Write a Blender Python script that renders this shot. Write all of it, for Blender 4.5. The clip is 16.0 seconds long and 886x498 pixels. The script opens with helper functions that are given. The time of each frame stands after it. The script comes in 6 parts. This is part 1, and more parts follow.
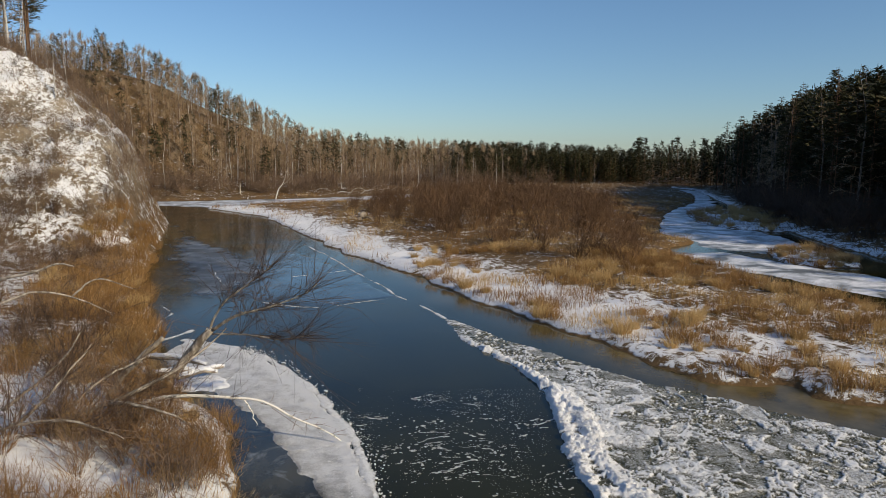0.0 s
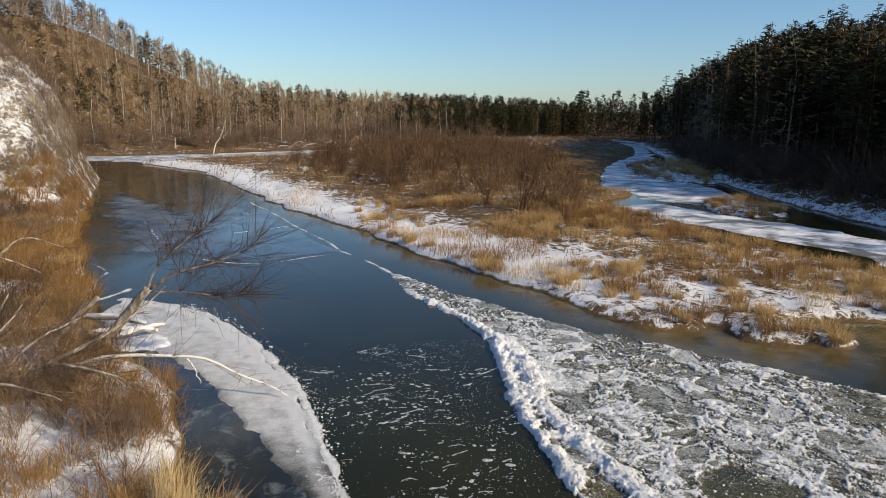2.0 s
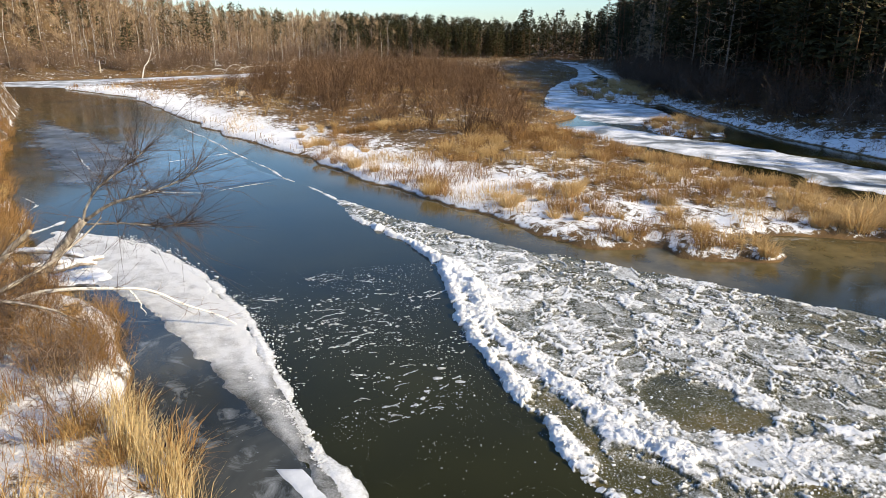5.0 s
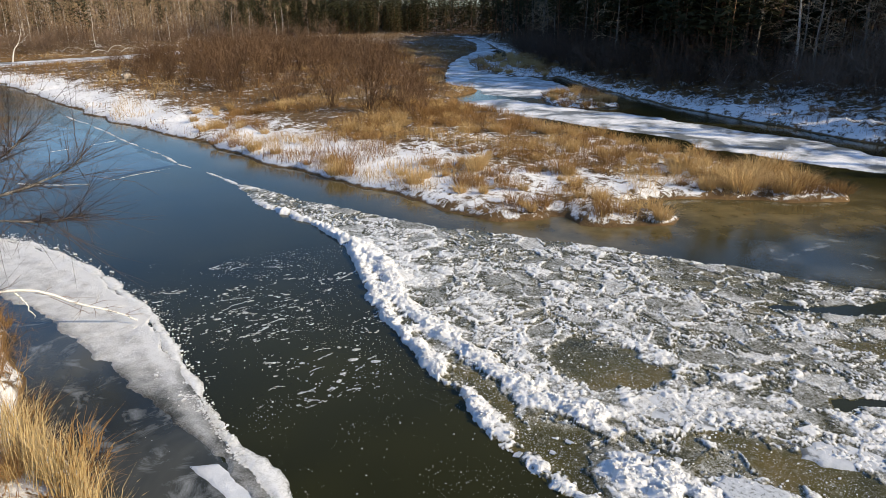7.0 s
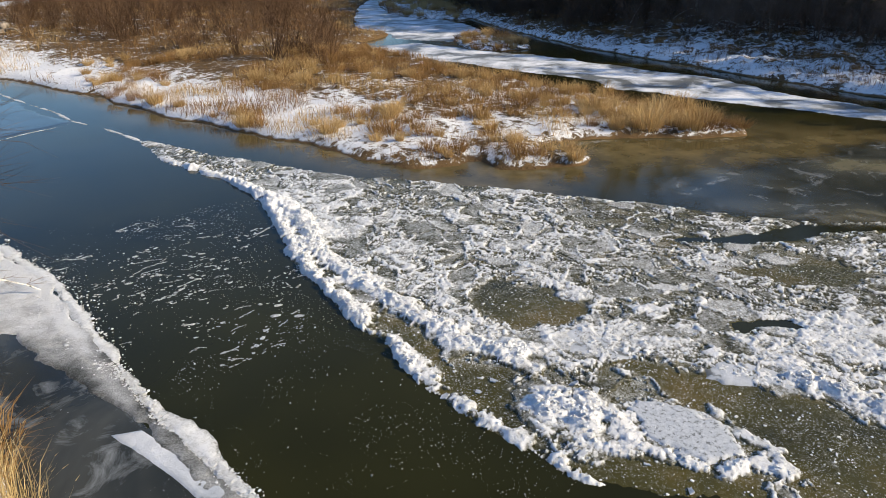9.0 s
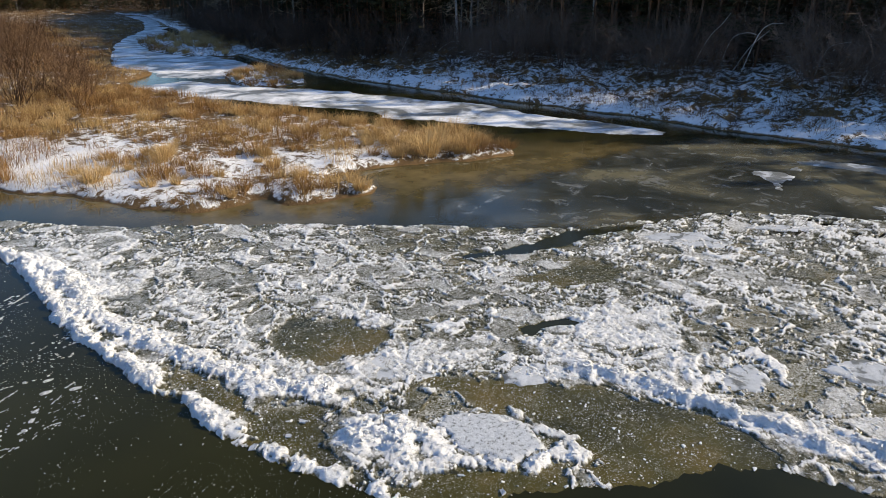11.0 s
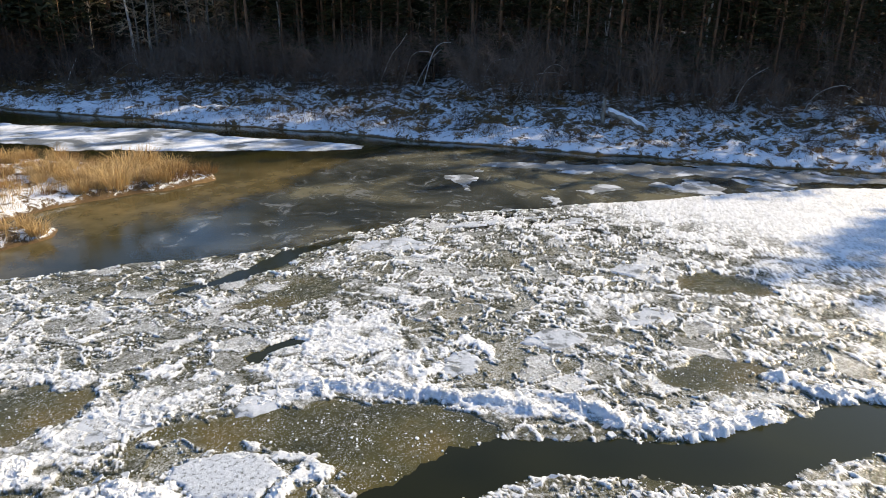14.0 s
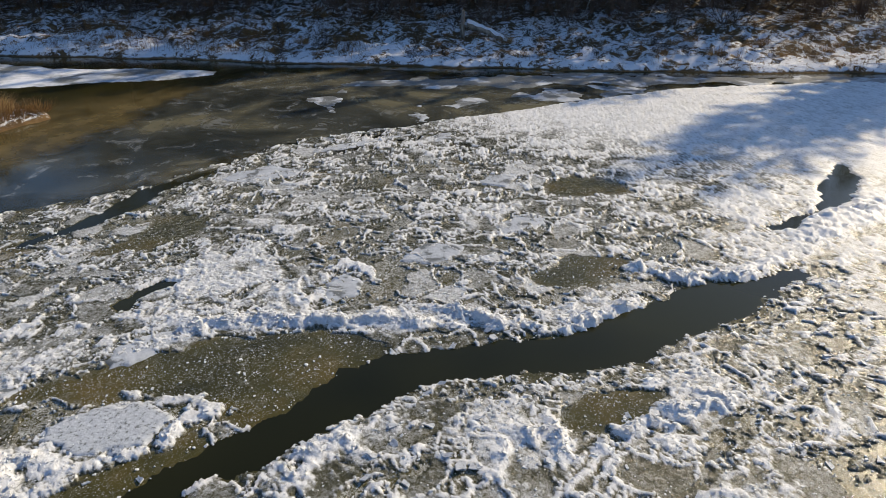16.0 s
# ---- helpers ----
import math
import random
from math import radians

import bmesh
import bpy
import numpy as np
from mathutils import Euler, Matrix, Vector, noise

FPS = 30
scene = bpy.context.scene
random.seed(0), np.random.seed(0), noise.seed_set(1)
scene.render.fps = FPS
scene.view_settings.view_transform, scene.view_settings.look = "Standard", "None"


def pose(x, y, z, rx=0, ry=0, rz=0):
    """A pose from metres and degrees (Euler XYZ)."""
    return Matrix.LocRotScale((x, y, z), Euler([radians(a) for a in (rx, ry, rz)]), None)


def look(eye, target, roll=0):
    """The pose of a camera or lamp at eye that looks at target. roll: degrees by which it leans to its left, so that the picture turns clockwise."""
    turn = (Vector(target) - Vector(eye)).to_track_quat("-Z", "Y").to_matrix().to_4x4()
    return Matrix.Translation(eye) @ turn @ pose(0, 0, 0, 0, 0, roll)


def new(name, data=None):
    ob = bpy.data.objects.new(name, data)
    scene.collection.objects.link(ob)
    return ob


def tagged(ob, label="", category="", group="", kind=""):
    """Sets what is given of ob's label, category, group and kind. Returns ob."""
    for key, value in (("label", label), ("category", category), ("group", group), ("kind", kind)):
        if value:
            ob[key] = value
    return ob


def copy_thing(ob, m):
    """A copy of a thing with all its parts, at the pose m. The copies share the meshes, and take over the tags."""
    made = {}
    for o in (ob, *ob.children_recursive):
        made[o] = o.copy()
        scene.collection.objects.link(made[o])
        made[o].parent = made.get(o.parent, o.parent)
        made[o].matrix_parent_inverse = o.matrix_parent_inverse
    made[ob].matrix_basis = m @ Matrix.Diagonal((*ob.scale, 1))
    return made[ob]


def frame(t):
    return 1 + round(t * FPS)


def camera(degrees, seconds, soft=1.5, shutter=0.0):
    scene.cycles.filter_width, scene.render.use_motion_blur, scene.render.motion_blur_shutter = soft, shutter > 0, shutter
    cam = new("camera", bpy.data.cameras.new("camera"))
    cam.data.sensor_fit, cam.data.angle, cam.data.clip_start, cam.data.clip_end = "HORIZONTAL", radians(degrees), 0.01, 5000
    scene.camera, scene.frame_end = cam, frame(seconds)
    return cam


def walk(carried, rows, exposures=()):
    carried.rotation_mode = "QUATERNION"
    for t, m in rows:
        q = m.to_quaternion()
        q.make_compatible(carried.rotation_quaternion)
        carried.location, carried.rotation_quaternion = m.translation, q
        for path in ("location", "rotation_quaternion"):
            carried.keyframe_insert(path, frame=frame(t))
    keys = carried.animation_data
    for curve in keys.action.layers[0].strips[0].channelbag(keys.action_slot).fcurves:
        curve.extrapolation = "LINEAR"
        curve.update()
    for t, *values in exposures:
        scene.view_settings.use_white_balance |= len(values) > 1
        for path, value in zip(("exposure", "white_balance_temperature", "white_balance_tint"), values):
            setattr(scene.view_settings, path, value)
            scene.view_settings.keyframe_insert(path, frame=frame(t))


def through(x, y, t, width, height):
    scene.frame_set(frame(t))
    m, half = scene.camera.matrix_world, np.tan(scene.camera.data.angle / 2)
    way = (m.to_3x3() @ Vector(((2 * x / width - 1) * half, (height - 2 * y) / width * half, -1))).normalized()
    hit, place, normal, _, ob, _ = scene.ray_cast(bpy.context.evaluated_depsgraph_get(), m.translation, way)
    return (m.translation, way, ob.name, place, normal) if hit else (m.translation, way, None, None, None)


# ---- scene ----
# A half-frozen river in early winter: camera and its walk
cam = camera(66.77, 16.0, soft=0.5)
PATH = [  # seconds, x, y, z, yaw, pitch, roll
    (0, -0.070, 0.114, 6.499, 0.02, -7.26, 0.38),
    (0.5, -0.056, 0.105, 6.492, -0.80, -8.00, 0.38),
    (1, -0.050, 0.100, 6.489, -1.71, -8.80, 0.39),
    (1.5, -0.044, 0.091, 6.487, -3.18, -10.05, 0.79),
    (2, -0.046, 0.083, 6.488, -4.76, -11.12, 0.45),
    (2.5, -0.055, 0.068, 6.486, -5.23, -12.40, 0.23),
    (3, -0.053, 0.049, 6.484, -5.86, -13.67, 0.27),
    (5.5, -0.071, 0.061, 6.458, -10.29, -18.28, -0.01),
    (6, -0.065, 0.057, 6.459, -11.44, -18.98, -0.21),
    (6.5, -0.044, 0.061, 6.463, -14.69, -19.00, 0.35),
    (7, -0.034, 0.066, 6.470, -17.58, -19.35, -0.43),
    (7.5, -0.039, 0.063, 6.467, -20.09, -20.62, -0.38),
    (8, -0.052, 0.059, 6.462, -21.24, -22.68, -0.35),
    (8.2, -0.043, 0.061, 6.463, -21.45, -23.06, -0.41),
    (10.3, 0.010, 0.002, 6.527, -36.76, -22.92, -0.66),
    (10.5, 0.001, -0.006, 6.526, -38.94, -22.28, -0.62),
    (11, 0.040, -0.023, 6.520, -43.25, -21.38, -0.20),
    (11.5, 0.049, -0.064, 6.532, -46.94, -20.72, -0.10),
    (12, 0.042, -0.072, 6.533, -50.89, -20.16, -0.04),
    (12.5, 0.058, -0.077, 6.538, -55.39, -19.47, 0.47),
    (13, 0.076, -0.086, 6.540, -59.28, -19.00, 0.54),
    (13.5, 0.073, -0.097, 6.536, -63.63, -19.30, 0.59),
    (14, 0.076, -0.111, 6.529, -68.41, -19.72, 0.85),
    (14.5, 0.084, -0.111, 6.513, -71.19, -20.90, 0.80),
    (15, 0.090, -0.121, 6.499, -74.85, -23.18, 0.47),
    (15.5, 0.099, -0.111, 6.494, -78.29, -24.65, 0.29),
    (16, 0.070, -0.111, 6.483, -79.99, -26.24, 0.19),
]
EXPOSURES = [(t, e + (0.04 if t < 4 else 0.1 if t < 9 else 0.2), 6800, 8) for t, e in ((0, -0.4), (0.5, -0.35), (1, -0.2), (1.5, 0.05), (2.1, -0.14), (2.5, 0.05), (3, 0.13), (5.5, 0.48), (6.2, 0.42), (7, 0.17), (8, 0.1), (10.5, 0.03), (11, 0.02), (11.5, 0.22), (12, 0.3), (12.7, 0.5), (14.0, 0.4), (15, 0.15), (16, -0.26))]
walk(cam, [(t, pose(x, y, z, 90 + p, 0, w) @ pose(0, 0, 0, 0, 0, r)) for t, x, y, z, w, p, r in PATH], EXPOSURES)

# ---- light ----
SUN_AZ, SUN_EL = 128.0, 27.0
world = bpy.data.worlds.new("world")
scene.world = world
world.use_nodes = True
wn = world.node_tree
sky = wn.nodes.new("ShaderNodeTexSky")
sky.sky_type, sky.sun_disc = "NISHITA", False
sky.sun_elevation, sky.sun_rotation = radians(SUN_EL), radians(SUN_AZ)
sky.altitude, sky.air_density, sky.dust_density, sky.ozone_density = 300, 1.1, 0.7, 6.5
wn.links.new(sky.outputs[0], wn.nodes["Background"].inputs[0])
wn.nodes["Background"].inputs[1].default_value = 0.15
sun = new("sun", bpy.data.lights.new("sun", "SUN"))
sun.data.energy, sun.data.angle, sun.data.color = 5.4, radians(0.6), (1.0, 0.84, 0.61)
se, ce = math.sin(radians(SUN_EL)), math.cos(radians(SUN_EL))
sun.matrix_world = look((90 * ce * math.sin(radians(SUN_AZ)), 90 * ce * math.cos(radians(SUN_AZ)), 90 * se), (0, 0, 0))


# ---- materials ----
def node(nt, kind, **sets):
    n = nt.nodes.new(kind)
    for k, v in sets.items():
        n.inputs[k].default_value = v
    return n


class Mat:
    """A node material with a few short ways to make textures and mixes."""

    def __init__(self, name, rough=0.8, spec=0.3):
        self.m = bpy.data.materials.new(name)
        self.m.use_nodes = True
        self.nt = self.m.node_tree
        self.b = self.nt.nodes["Principled BSDF"]
        self.b.inputs["Roughness"].default_value = rough
        self.b.inputs["Specular IOR Level"].default_value = spec
        self.co = self.nt.nodes.new("ShaderNodeTexCoord").outputs["Object"]

    def link(self, a, b):
        self.nt.links.new(a, b)

    def noise(self, scale, detail=4, rough=0.6, dist=0.0, vec=None, stretch=None):
        n = node(self.nt, "ShaderNodeTexNoise", Scale=scale, Detail=detail, Roughness=rough, Distortion=dist)
        v = vec or self.co
        if stretch:
            mp = node(self.nt, "ShaderNodeMapping")
            mp.inputs["Scale"].default_value = stretch
            self.link(v, mp.inputs["Vector"])
            v = mp.outputs["Vector"]
        self.link(v, n.inputs["Vector"])
        return n.outputs["Fac"]

    def ramp(self, fac, *stops):
        r = self.nt.nodes.new("ShaderNodeValToRGB")
        els = r.color_ramp.elements
        while len(els) < len(stops):
            els.new(0.5)
        for e, (p, c) in zip(els, stops):
            e.position = p
            e.color = (*c, 1) if isinstance(c, tuple) else (c, c, c, 1)
        self.link(fac, r.inputs["Fac"])
        return r.outputs["Color"]

    def mix(self, fac, a, b, how="MIX"):
        n = self.nt.nodes.new("ShaderNodeMix")
        n.data_type, n.blend_type = "RGBA", how
        for sock, v in ((n.inputs[0], fac), (n.inputs[6], a), (n.inputs[7], b)):
            if isinstance(v, (int, float)):
                sock.default_value = v
            elif isinstance(v, tuple):
                sock.default_value = (*v, 1)
            else:
                self.link(v, sock)
        return n.outputs[2]

    def math(self, op, a, b=0.0, clamp=False):
        n = self.nt.nodes.new("ShaderNodeMath")
        n.operation, n.use_clamp = op, clamp
        for sock, v in zip(n.inputs, (a, b)):
            if isinstance(v, (int, float)):
                sock.default_value = v
            else:
                self.link(v, sock)
        return n.outputs[0]

    def cell(self, scale):
        """A chance for each broken piece of a cellular pattern."""
        n = node(self.nt, "ShaderNodeTexVoronoi", Scale=scale)
        self.link(self.co, n.inputs["Vector"])
        return self.math("MULTIPLY", n.outputs["Color"], 1.0)

    def attr(self, name):
        n = self.nt.nodes.new("ShaderNodeAttribute")
        n.attribute_name = name
        return n.outputs["Fac"]

    def chance(self):
        return self.nt.nodes.new("ShaderNodeObjectInfo").outputs["Random"]

    def island(self):
        return self.nt.nodes.new("ShaderNodeNewGeometry").outputs["Random Per Island"]

    def base(self, col):
        self.link(col, self.b.inputs["Base Color"])
        return self

    def set_rough(self, v):
        self.link(v, self.b.inputs["Roughness"])
        return self

    def bump(self, h, strength=0.4, dist=0.05):
        n = node(self.nt, "ShaderNodeBump", Strength=strength, Distance=dist)
        self.link(h, n.inputs["Height"])
        self.link(n.outputs[0], self.b.inputs["Normal"])
        return self


def leafy(name, dark, light, rough=0.75, through=0.0):
    """Thin plant matter: varies by object, by loose piece and along its height."""
    k = Mat(name, rough, 0.2)
    a = k.mix(k.island(), dark, light)
    b = k.mix(k.chance(), dark, light)
    k.base(k.mix(k.noise(0.6, 3), a, b))
    if through:
        tr = k.nt.nodes.new("ShaderNodeBsdfTranslucent")
        k.link(k.mix(0.5, a, b), tr.inputs[0])
        ms = k.nt.nodes.new("ShaderNodeMixShader")
        ms.inputs[0].default_value = through
        k.link(k.b.outputs[0], ms.inputs[1])
        k.link(tr.outputs[0], ms.inputs[2])
        k.link(ms.outputs[0], k.nt.nodes["Material Output"].inputs["Surface"])
    return k.m


def make_ground():
    k = Mat("ground_litter", 0.95, 0.15)
    lit = k.ramp(k.noise(1.7, 6, 0.7), (0.3, (0.055, 0.035, 0.018)), (0.55, (0.17, 0.105, 0.045)), (0.75, (0.30, 0.20, 0.09)))
    soil = k.ramp(k.noise(0.35, 4), (0.3, (0.05, 0.036, 0.024)), (0.7, (0.16, 0.10, 0.05)))
    lit = k.mix(k.noise(0.8, 3), lit, soil)
    stone = k.ramp(k.noise(0.45, 8, 0.7, 0.6, stretch=(1, 1, 2.2)), (0.25, (0.05, 0.04, 0.03)), (0.5, (0.20, 0.165, 0.125)), (0.72, (0.42, 0.36, 0.28)))
    base = k.mix(k.attr("rock"), lit, stone)
    fine = k.mix(k.attr("rock"), k.noise(2.2, 8, 0.78, 0.5), k.noise(4.0, 9, 0.8, 0.8, stretch=(1.0, 1.0, 1.3)))
    wide = k.noise(0.45, 4, 0.6)
    n = k.math("ADD", k.math("MULTIPLY", fine, 0.72), k.math("MULTIPLY", wide, 0.28))
    nz = k.nt.nodes.new("ShaderNodeSeparateXYZ")
    k.link(k.nt.nodes.new("ShaderNodeNewGeometry").outputs["Normal"], nz.inputs[0])
    lie = k.math("MULTIPLY", k.math("SUBTRACT", nz.outputs[2], 0.85), 0.13)
    cover = k.math("ADD", k.math("ADD", n, lie), k.math("SUBTRACT", k.attr("snow"), 1.02))
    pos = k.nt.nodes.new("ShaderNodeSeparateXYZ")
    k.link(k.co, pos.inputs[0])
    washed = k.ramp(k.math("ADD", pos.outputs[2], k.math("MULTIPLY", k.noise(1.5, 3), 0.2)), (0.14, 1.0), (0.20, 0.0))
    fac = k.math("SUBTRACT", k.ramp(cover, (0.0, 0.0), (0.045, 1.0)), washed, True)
    white = k.ramp(k.noise(3.0, 4), (0.3, (0.74, 0.76, 0.80)), (0.7, (0.86, 0.87, 0.89)))
    k.base(k.mix(fac, base, white))
    k.bump(k.math("ADD", k.noise(5.0, 6, 0.7), k.math("MULTIPLY", fac, 0.35)), 0.75, 0.12)
    return k.m


def make_water():
    k = Mat("river_water", 0.045, 0.3)
    k.b.inputs["IOR"].default_value = 1.33
    bed = k.ramp(k.noise(0.9, 5, 0.65), (0.3, (0.060, 0.048, 0.020)), (0.7, (0.17, 0.132, 0.062)))
    deep = k.ramp(k.noise(0.12, 3), (0.35, (0.010, 0.0105, 0.002)), (0.65, (0.028, 0.027, 0.006)))
    k.base(k.mix(k.attr("shallow"), deep, bed))
    k.set_rough(k.ramp(k.noise(0.16, 3, 0.5), (0.35, 0.07), (0.7, 0.19)))
    k.bump(k.noise(1.3, 3, 0.5), 0.05, 0.03)
    return k.m


def make_crust():
    """Frazil crust: the thicker, the whiter; thin ice lets the dark water through."""
    k = Mat("frazil_crust", 0.5, 0.4)
    k.b.inputs["Subsurface Weight"].default_value = 0.6
    k.b.inputs["Subsurface Radius"].default_value = (1.0, 1.0, 1.0)
    k.b.inputs["Subsurface Scale"].default_value = 0.035
    th = k.attr("thick")
    fine = k.cell(26.0)
    coarse = k.cell(9.0)
    grain = k.math("ADD", k.math("MULTIPLY", k.noise(14, 6, 0.78), 0.5), k.math("MULTIPLY", k.noise(48, 4, 0.75), 0.5))
    f = k.math("ADD", th, k.math("MULTIPLY", k.math("SUBTRACT", grain, 0.5), 1.5))
    f = k.math("ADD", f, k.math("MULTIPLY", k.math("SUBTRACT", fine, 0.5), 0.30))
    f = k.math("ADD", f, k.math("MULTIPLY", k.math("SUBTRACT", coarse, 0.5), 0.22))
    k.base(k.ramp(f, (0.06, (0.058, 0.054, 0.022)), (0.25, (0.128, 0.124, 0.088)), (0.42, (0.28, 0.282, 0.262)), (0.60, (0.59, 0.60, 0.60)), (0.88, (0.78, 0.79, 0.80))))
    k.set_rough(k.ramp(f, (0.1, 0.2), (0.6, 0.5)))
    k.bump(k.math("ADD", k.math("ADD", k.noise(34, 5, 0.75), k.noise(10, 4, 0.7)), k.math("MULTIPLY", fine, 0.5)), 0.55, 0.03)
    return k.m


def make_granular():
    """Sugary shore ice, greyer where it is thin."""
    k = Mat("granular_ice", 0.5, 0.4)
    f = k.math("ADD", k.attr("thick"), k.math("ADD", k.math("MULTIPLY", k.math("SUBTRACT", k.noise(34, 4, 0.8), 0.5), 1.3), k.math("MULTIPLY", k.math("SUBTRACT", k.noise(2.2, 5, 0.7, 0.5), 0.5), 0.8)))
    k.base(k.ramp(f, (0.02, (0.045, 0.046, 0.038)), (0.30, (0.22, 0.225, 0.22)), (0.60, (0.42, 0.425, 0.425)), (1.0, (0.74, 0.75, 0.76))))
    return k.bump(k.math("ADD", k.noise(40, 5, 0.8), k.noise(7, 5, 0.7)), 0.7, 0.04).m


def make_skim():
    """Clear skim ice with frozen-in grains, over dark water."""
    k = Mat("skim_ice", 0.2, 0.3)
    part_milk = k.attr("milk")
    deep = k.ramp(k.noise(0.5, 4), (0.28, (0.022, 0.021, 0.004)), (0.5, (0.062, 0.054, 0.010)), (0.72, (0.125, 0.088, 0.018)))
    milk = k.ramp(k.math("ADD", k.noise(1.6, 6, 0.72, 0.5), k.math("MULTIPLY", k.math("SUBTRACT", part_milk, 0.5), 0.35)), (0.44, 0.0), (0.66, 0.75))
    patchy = k.ramp(k.noise(1.4, 4, 0.6), (0.40, 0.0), (0.60, 1.0))
    specks = k.ramp(k.noise(34, 4, 0.75, 0.4), (0.585, 0.0), (0.625, 1.0))
    lace = k.ramp(k.noise(9, 6, 0.8, 0.6), (0.57, 0.0), (0.66, 0.4))
    web = k.math("MAXIMUM", k.ramp(k.math("ABSOLUTE", k.math("SUBTRACT", k.noise(4.0, 6, 0.7, 0.4), 0.5)), (0.0, 0.9), (0.022, 0.0)),
                 k.ramp(k.math("ABSOLUTE", k.math("SUBTRACT", k.noise(10.0, 5, 0.7, 0.3), 0.5)), (0.0, 0.9), (0.030, 0.0)))
    web = k.math("MULTIPLY", web, k.ramp(part_milk, (0.05, 0.0), (0.45, 1.0)))
    grains = k.math("MULTIPLY", k.math("MAXIMUM", k.math("MAXIMUM", specks, lace), web), k.math("ADD", k.math("MULTIPLY", patchy, 0.65), 0.3))
    c = k.mix(milk, deep, (0.135, 0.132, 0.10))
    k.base(k.mix(k.math("MULTIPLY", grains, k.ramp(k.attr("inner"), (0.0, 0.2), (0.8, 0.95))), c, (0.78, 0.79, 0.76)))
    k.set_rough(k.ramp(k.noise(3, 4), (0.3, 0.12), (0.7, 0.35)))
    k.bump(k.math("ADD", k.noise(15, 5, 0.7), k.math("MULTIPLY", grains, 0.6)), 0.3, 0.02)
    return k.m


def make_snowice(name, lo, hi, scale=0.5):
    """Snow blown over river ice in streaks, grey ice between."""
    k = Mat(name, 0.65, 0.3)
    s = k.noise(scale, 6, 0.65, 0.4)
    k.base(k.ramp(s, (lo, (0.16, 0.17, 0.17)), (lo + 0.06, (0.45, 0.48, 0.52)), (hi, (0.82, 0.84, 0.88))))
    k.set_rough(k.ramp(s, (lo, 0.4), (hi, 0.75)))
    k.bump(k.noise(9, 6, 0.7), 0.5, 0.04)
    return k.m


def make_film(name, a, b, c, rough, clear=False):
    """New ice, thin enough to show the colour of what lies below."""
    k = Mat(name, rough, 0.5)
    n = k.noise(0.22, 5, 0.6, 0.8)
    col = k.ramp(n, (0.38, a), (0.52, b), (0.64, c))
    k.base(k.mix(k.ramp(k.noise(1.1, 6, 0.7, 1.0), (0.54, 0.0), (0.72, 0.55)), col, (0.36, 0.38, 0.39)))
    k.set_rough(k.ramp(k.noise(0.5, 4), (0.35, rough * 0.5), (0.65, rough * 1.3)))
    k.bump(k.noise(12, 4), 0.08, 0.02)
    if clear:
        ms = k.nt.nodes.new("ShaderNodeMixShader")
        k.link(k.ramp(k.math("ADD", k.attr("thick"), k.math("MULTIPLY", k.math("SUBTRACT", k.noise(0.7, 6, 0.65, 0.5), 0.5), 1.5)), (0.2, 0.0), (0.75, 1.0)), ms.inputs[0])
        k.link(k.nt.nodes.new("ShaderNodeBsdfTransparent").outputs[0], ms.inputs[1])
        k.link(k.b.outputs[0], ms.inputs[2])
        k.link(ms.outputs[0], k.nt.nodes["Material Output"].inputs["Surface"])
    return k.m


M_FILM = make_film("film_ice", (0.030, 0.034, 0.030), (0.070, 0.073, 0.060), (0.17, 0.158, 0.105), 0.16, True)
M_COVE = make_film("cove_ice", (0.014, 0.014, 0.008), (0.030, 0.030, 0.020), (0.065, 0.063, 0.046), 0.2)
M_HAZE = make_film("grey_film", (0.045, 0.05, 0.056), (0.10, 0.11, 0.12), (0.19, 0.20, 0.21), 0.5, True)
M_NEW = make_film("new_ice", (0.014, 0.015, 0.012), (0.02, 0.02, 0.016), (0.035, 0.035, 0.03), 0.14)


def make_snow():
    k = Mat("snow", 0.75, 0.3)
    k.base(k.ramp(k.noise(4, 5), (0.3, (0.76, 0.78, 0.82)), (0.7, (0.87, 0.88, 0.90))))
    return k.bump(k.noise(18, 6, 0.7), 0.5, 0.04).m


def make_bark(name, dark, light, scale, stretch=(1, 1, 0.25), lo=0.4, hi=0.6):
    k = Mat(name, 0.85, 0.2)
    n = k.noise(scale, 6, 0.7, 0.3, stretch=stretch)
    k.base(k.mix(k.math("MULTIPLY", k.chance(), 0.35), k.ramp(n, (lo, dark), (hi, light)), dark))
    return k.bump(n, 0.6, 0.03).m


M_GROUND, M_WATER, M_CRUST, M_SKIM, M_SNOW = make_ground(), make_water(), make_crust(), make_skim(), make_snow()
M_GRANULAR = make_granular()
M_PLATE = make_snowice("plate_ice", 0.36, 1.1, 6.0)
M_CHANNEL = make_snowice("wind_swept_snow_ice", 0.43, 0.62, 0.45)
M_PAN = make_snowice("pan_ice", 0.40, 1.05, 2.5)
M_BASIN = make_snowice("basin_plate_ice", 0.47, 1.15, 1.6)
M_SLAB = make_snowice("slab_ice", 0.38, 1.05, 14.0)
M_BANKICE = make_snowice("dusted_bank_ice", 0.53, 0.86, 0.9)
M_SHELF = make_snowice("shelf_ice", 0.34, 0.85, 0.8)
M_BIRCH = make_bark("birch_bark", (0.05, 0.045, 0.04), (0.72, 0.70, 0.66), 3.0, (1, 1, 3.0), 0.36, 0.44)
M_PINE = make_bark("pine_bark", (0.06, 0.04, 0.028), (0.24, 0.13, 0.07), 3.0)
M_GREY = make_bark("grey_bark", (0.10, 0.085, 0.07), (0.36, 0.31, 0.26), 5.0)
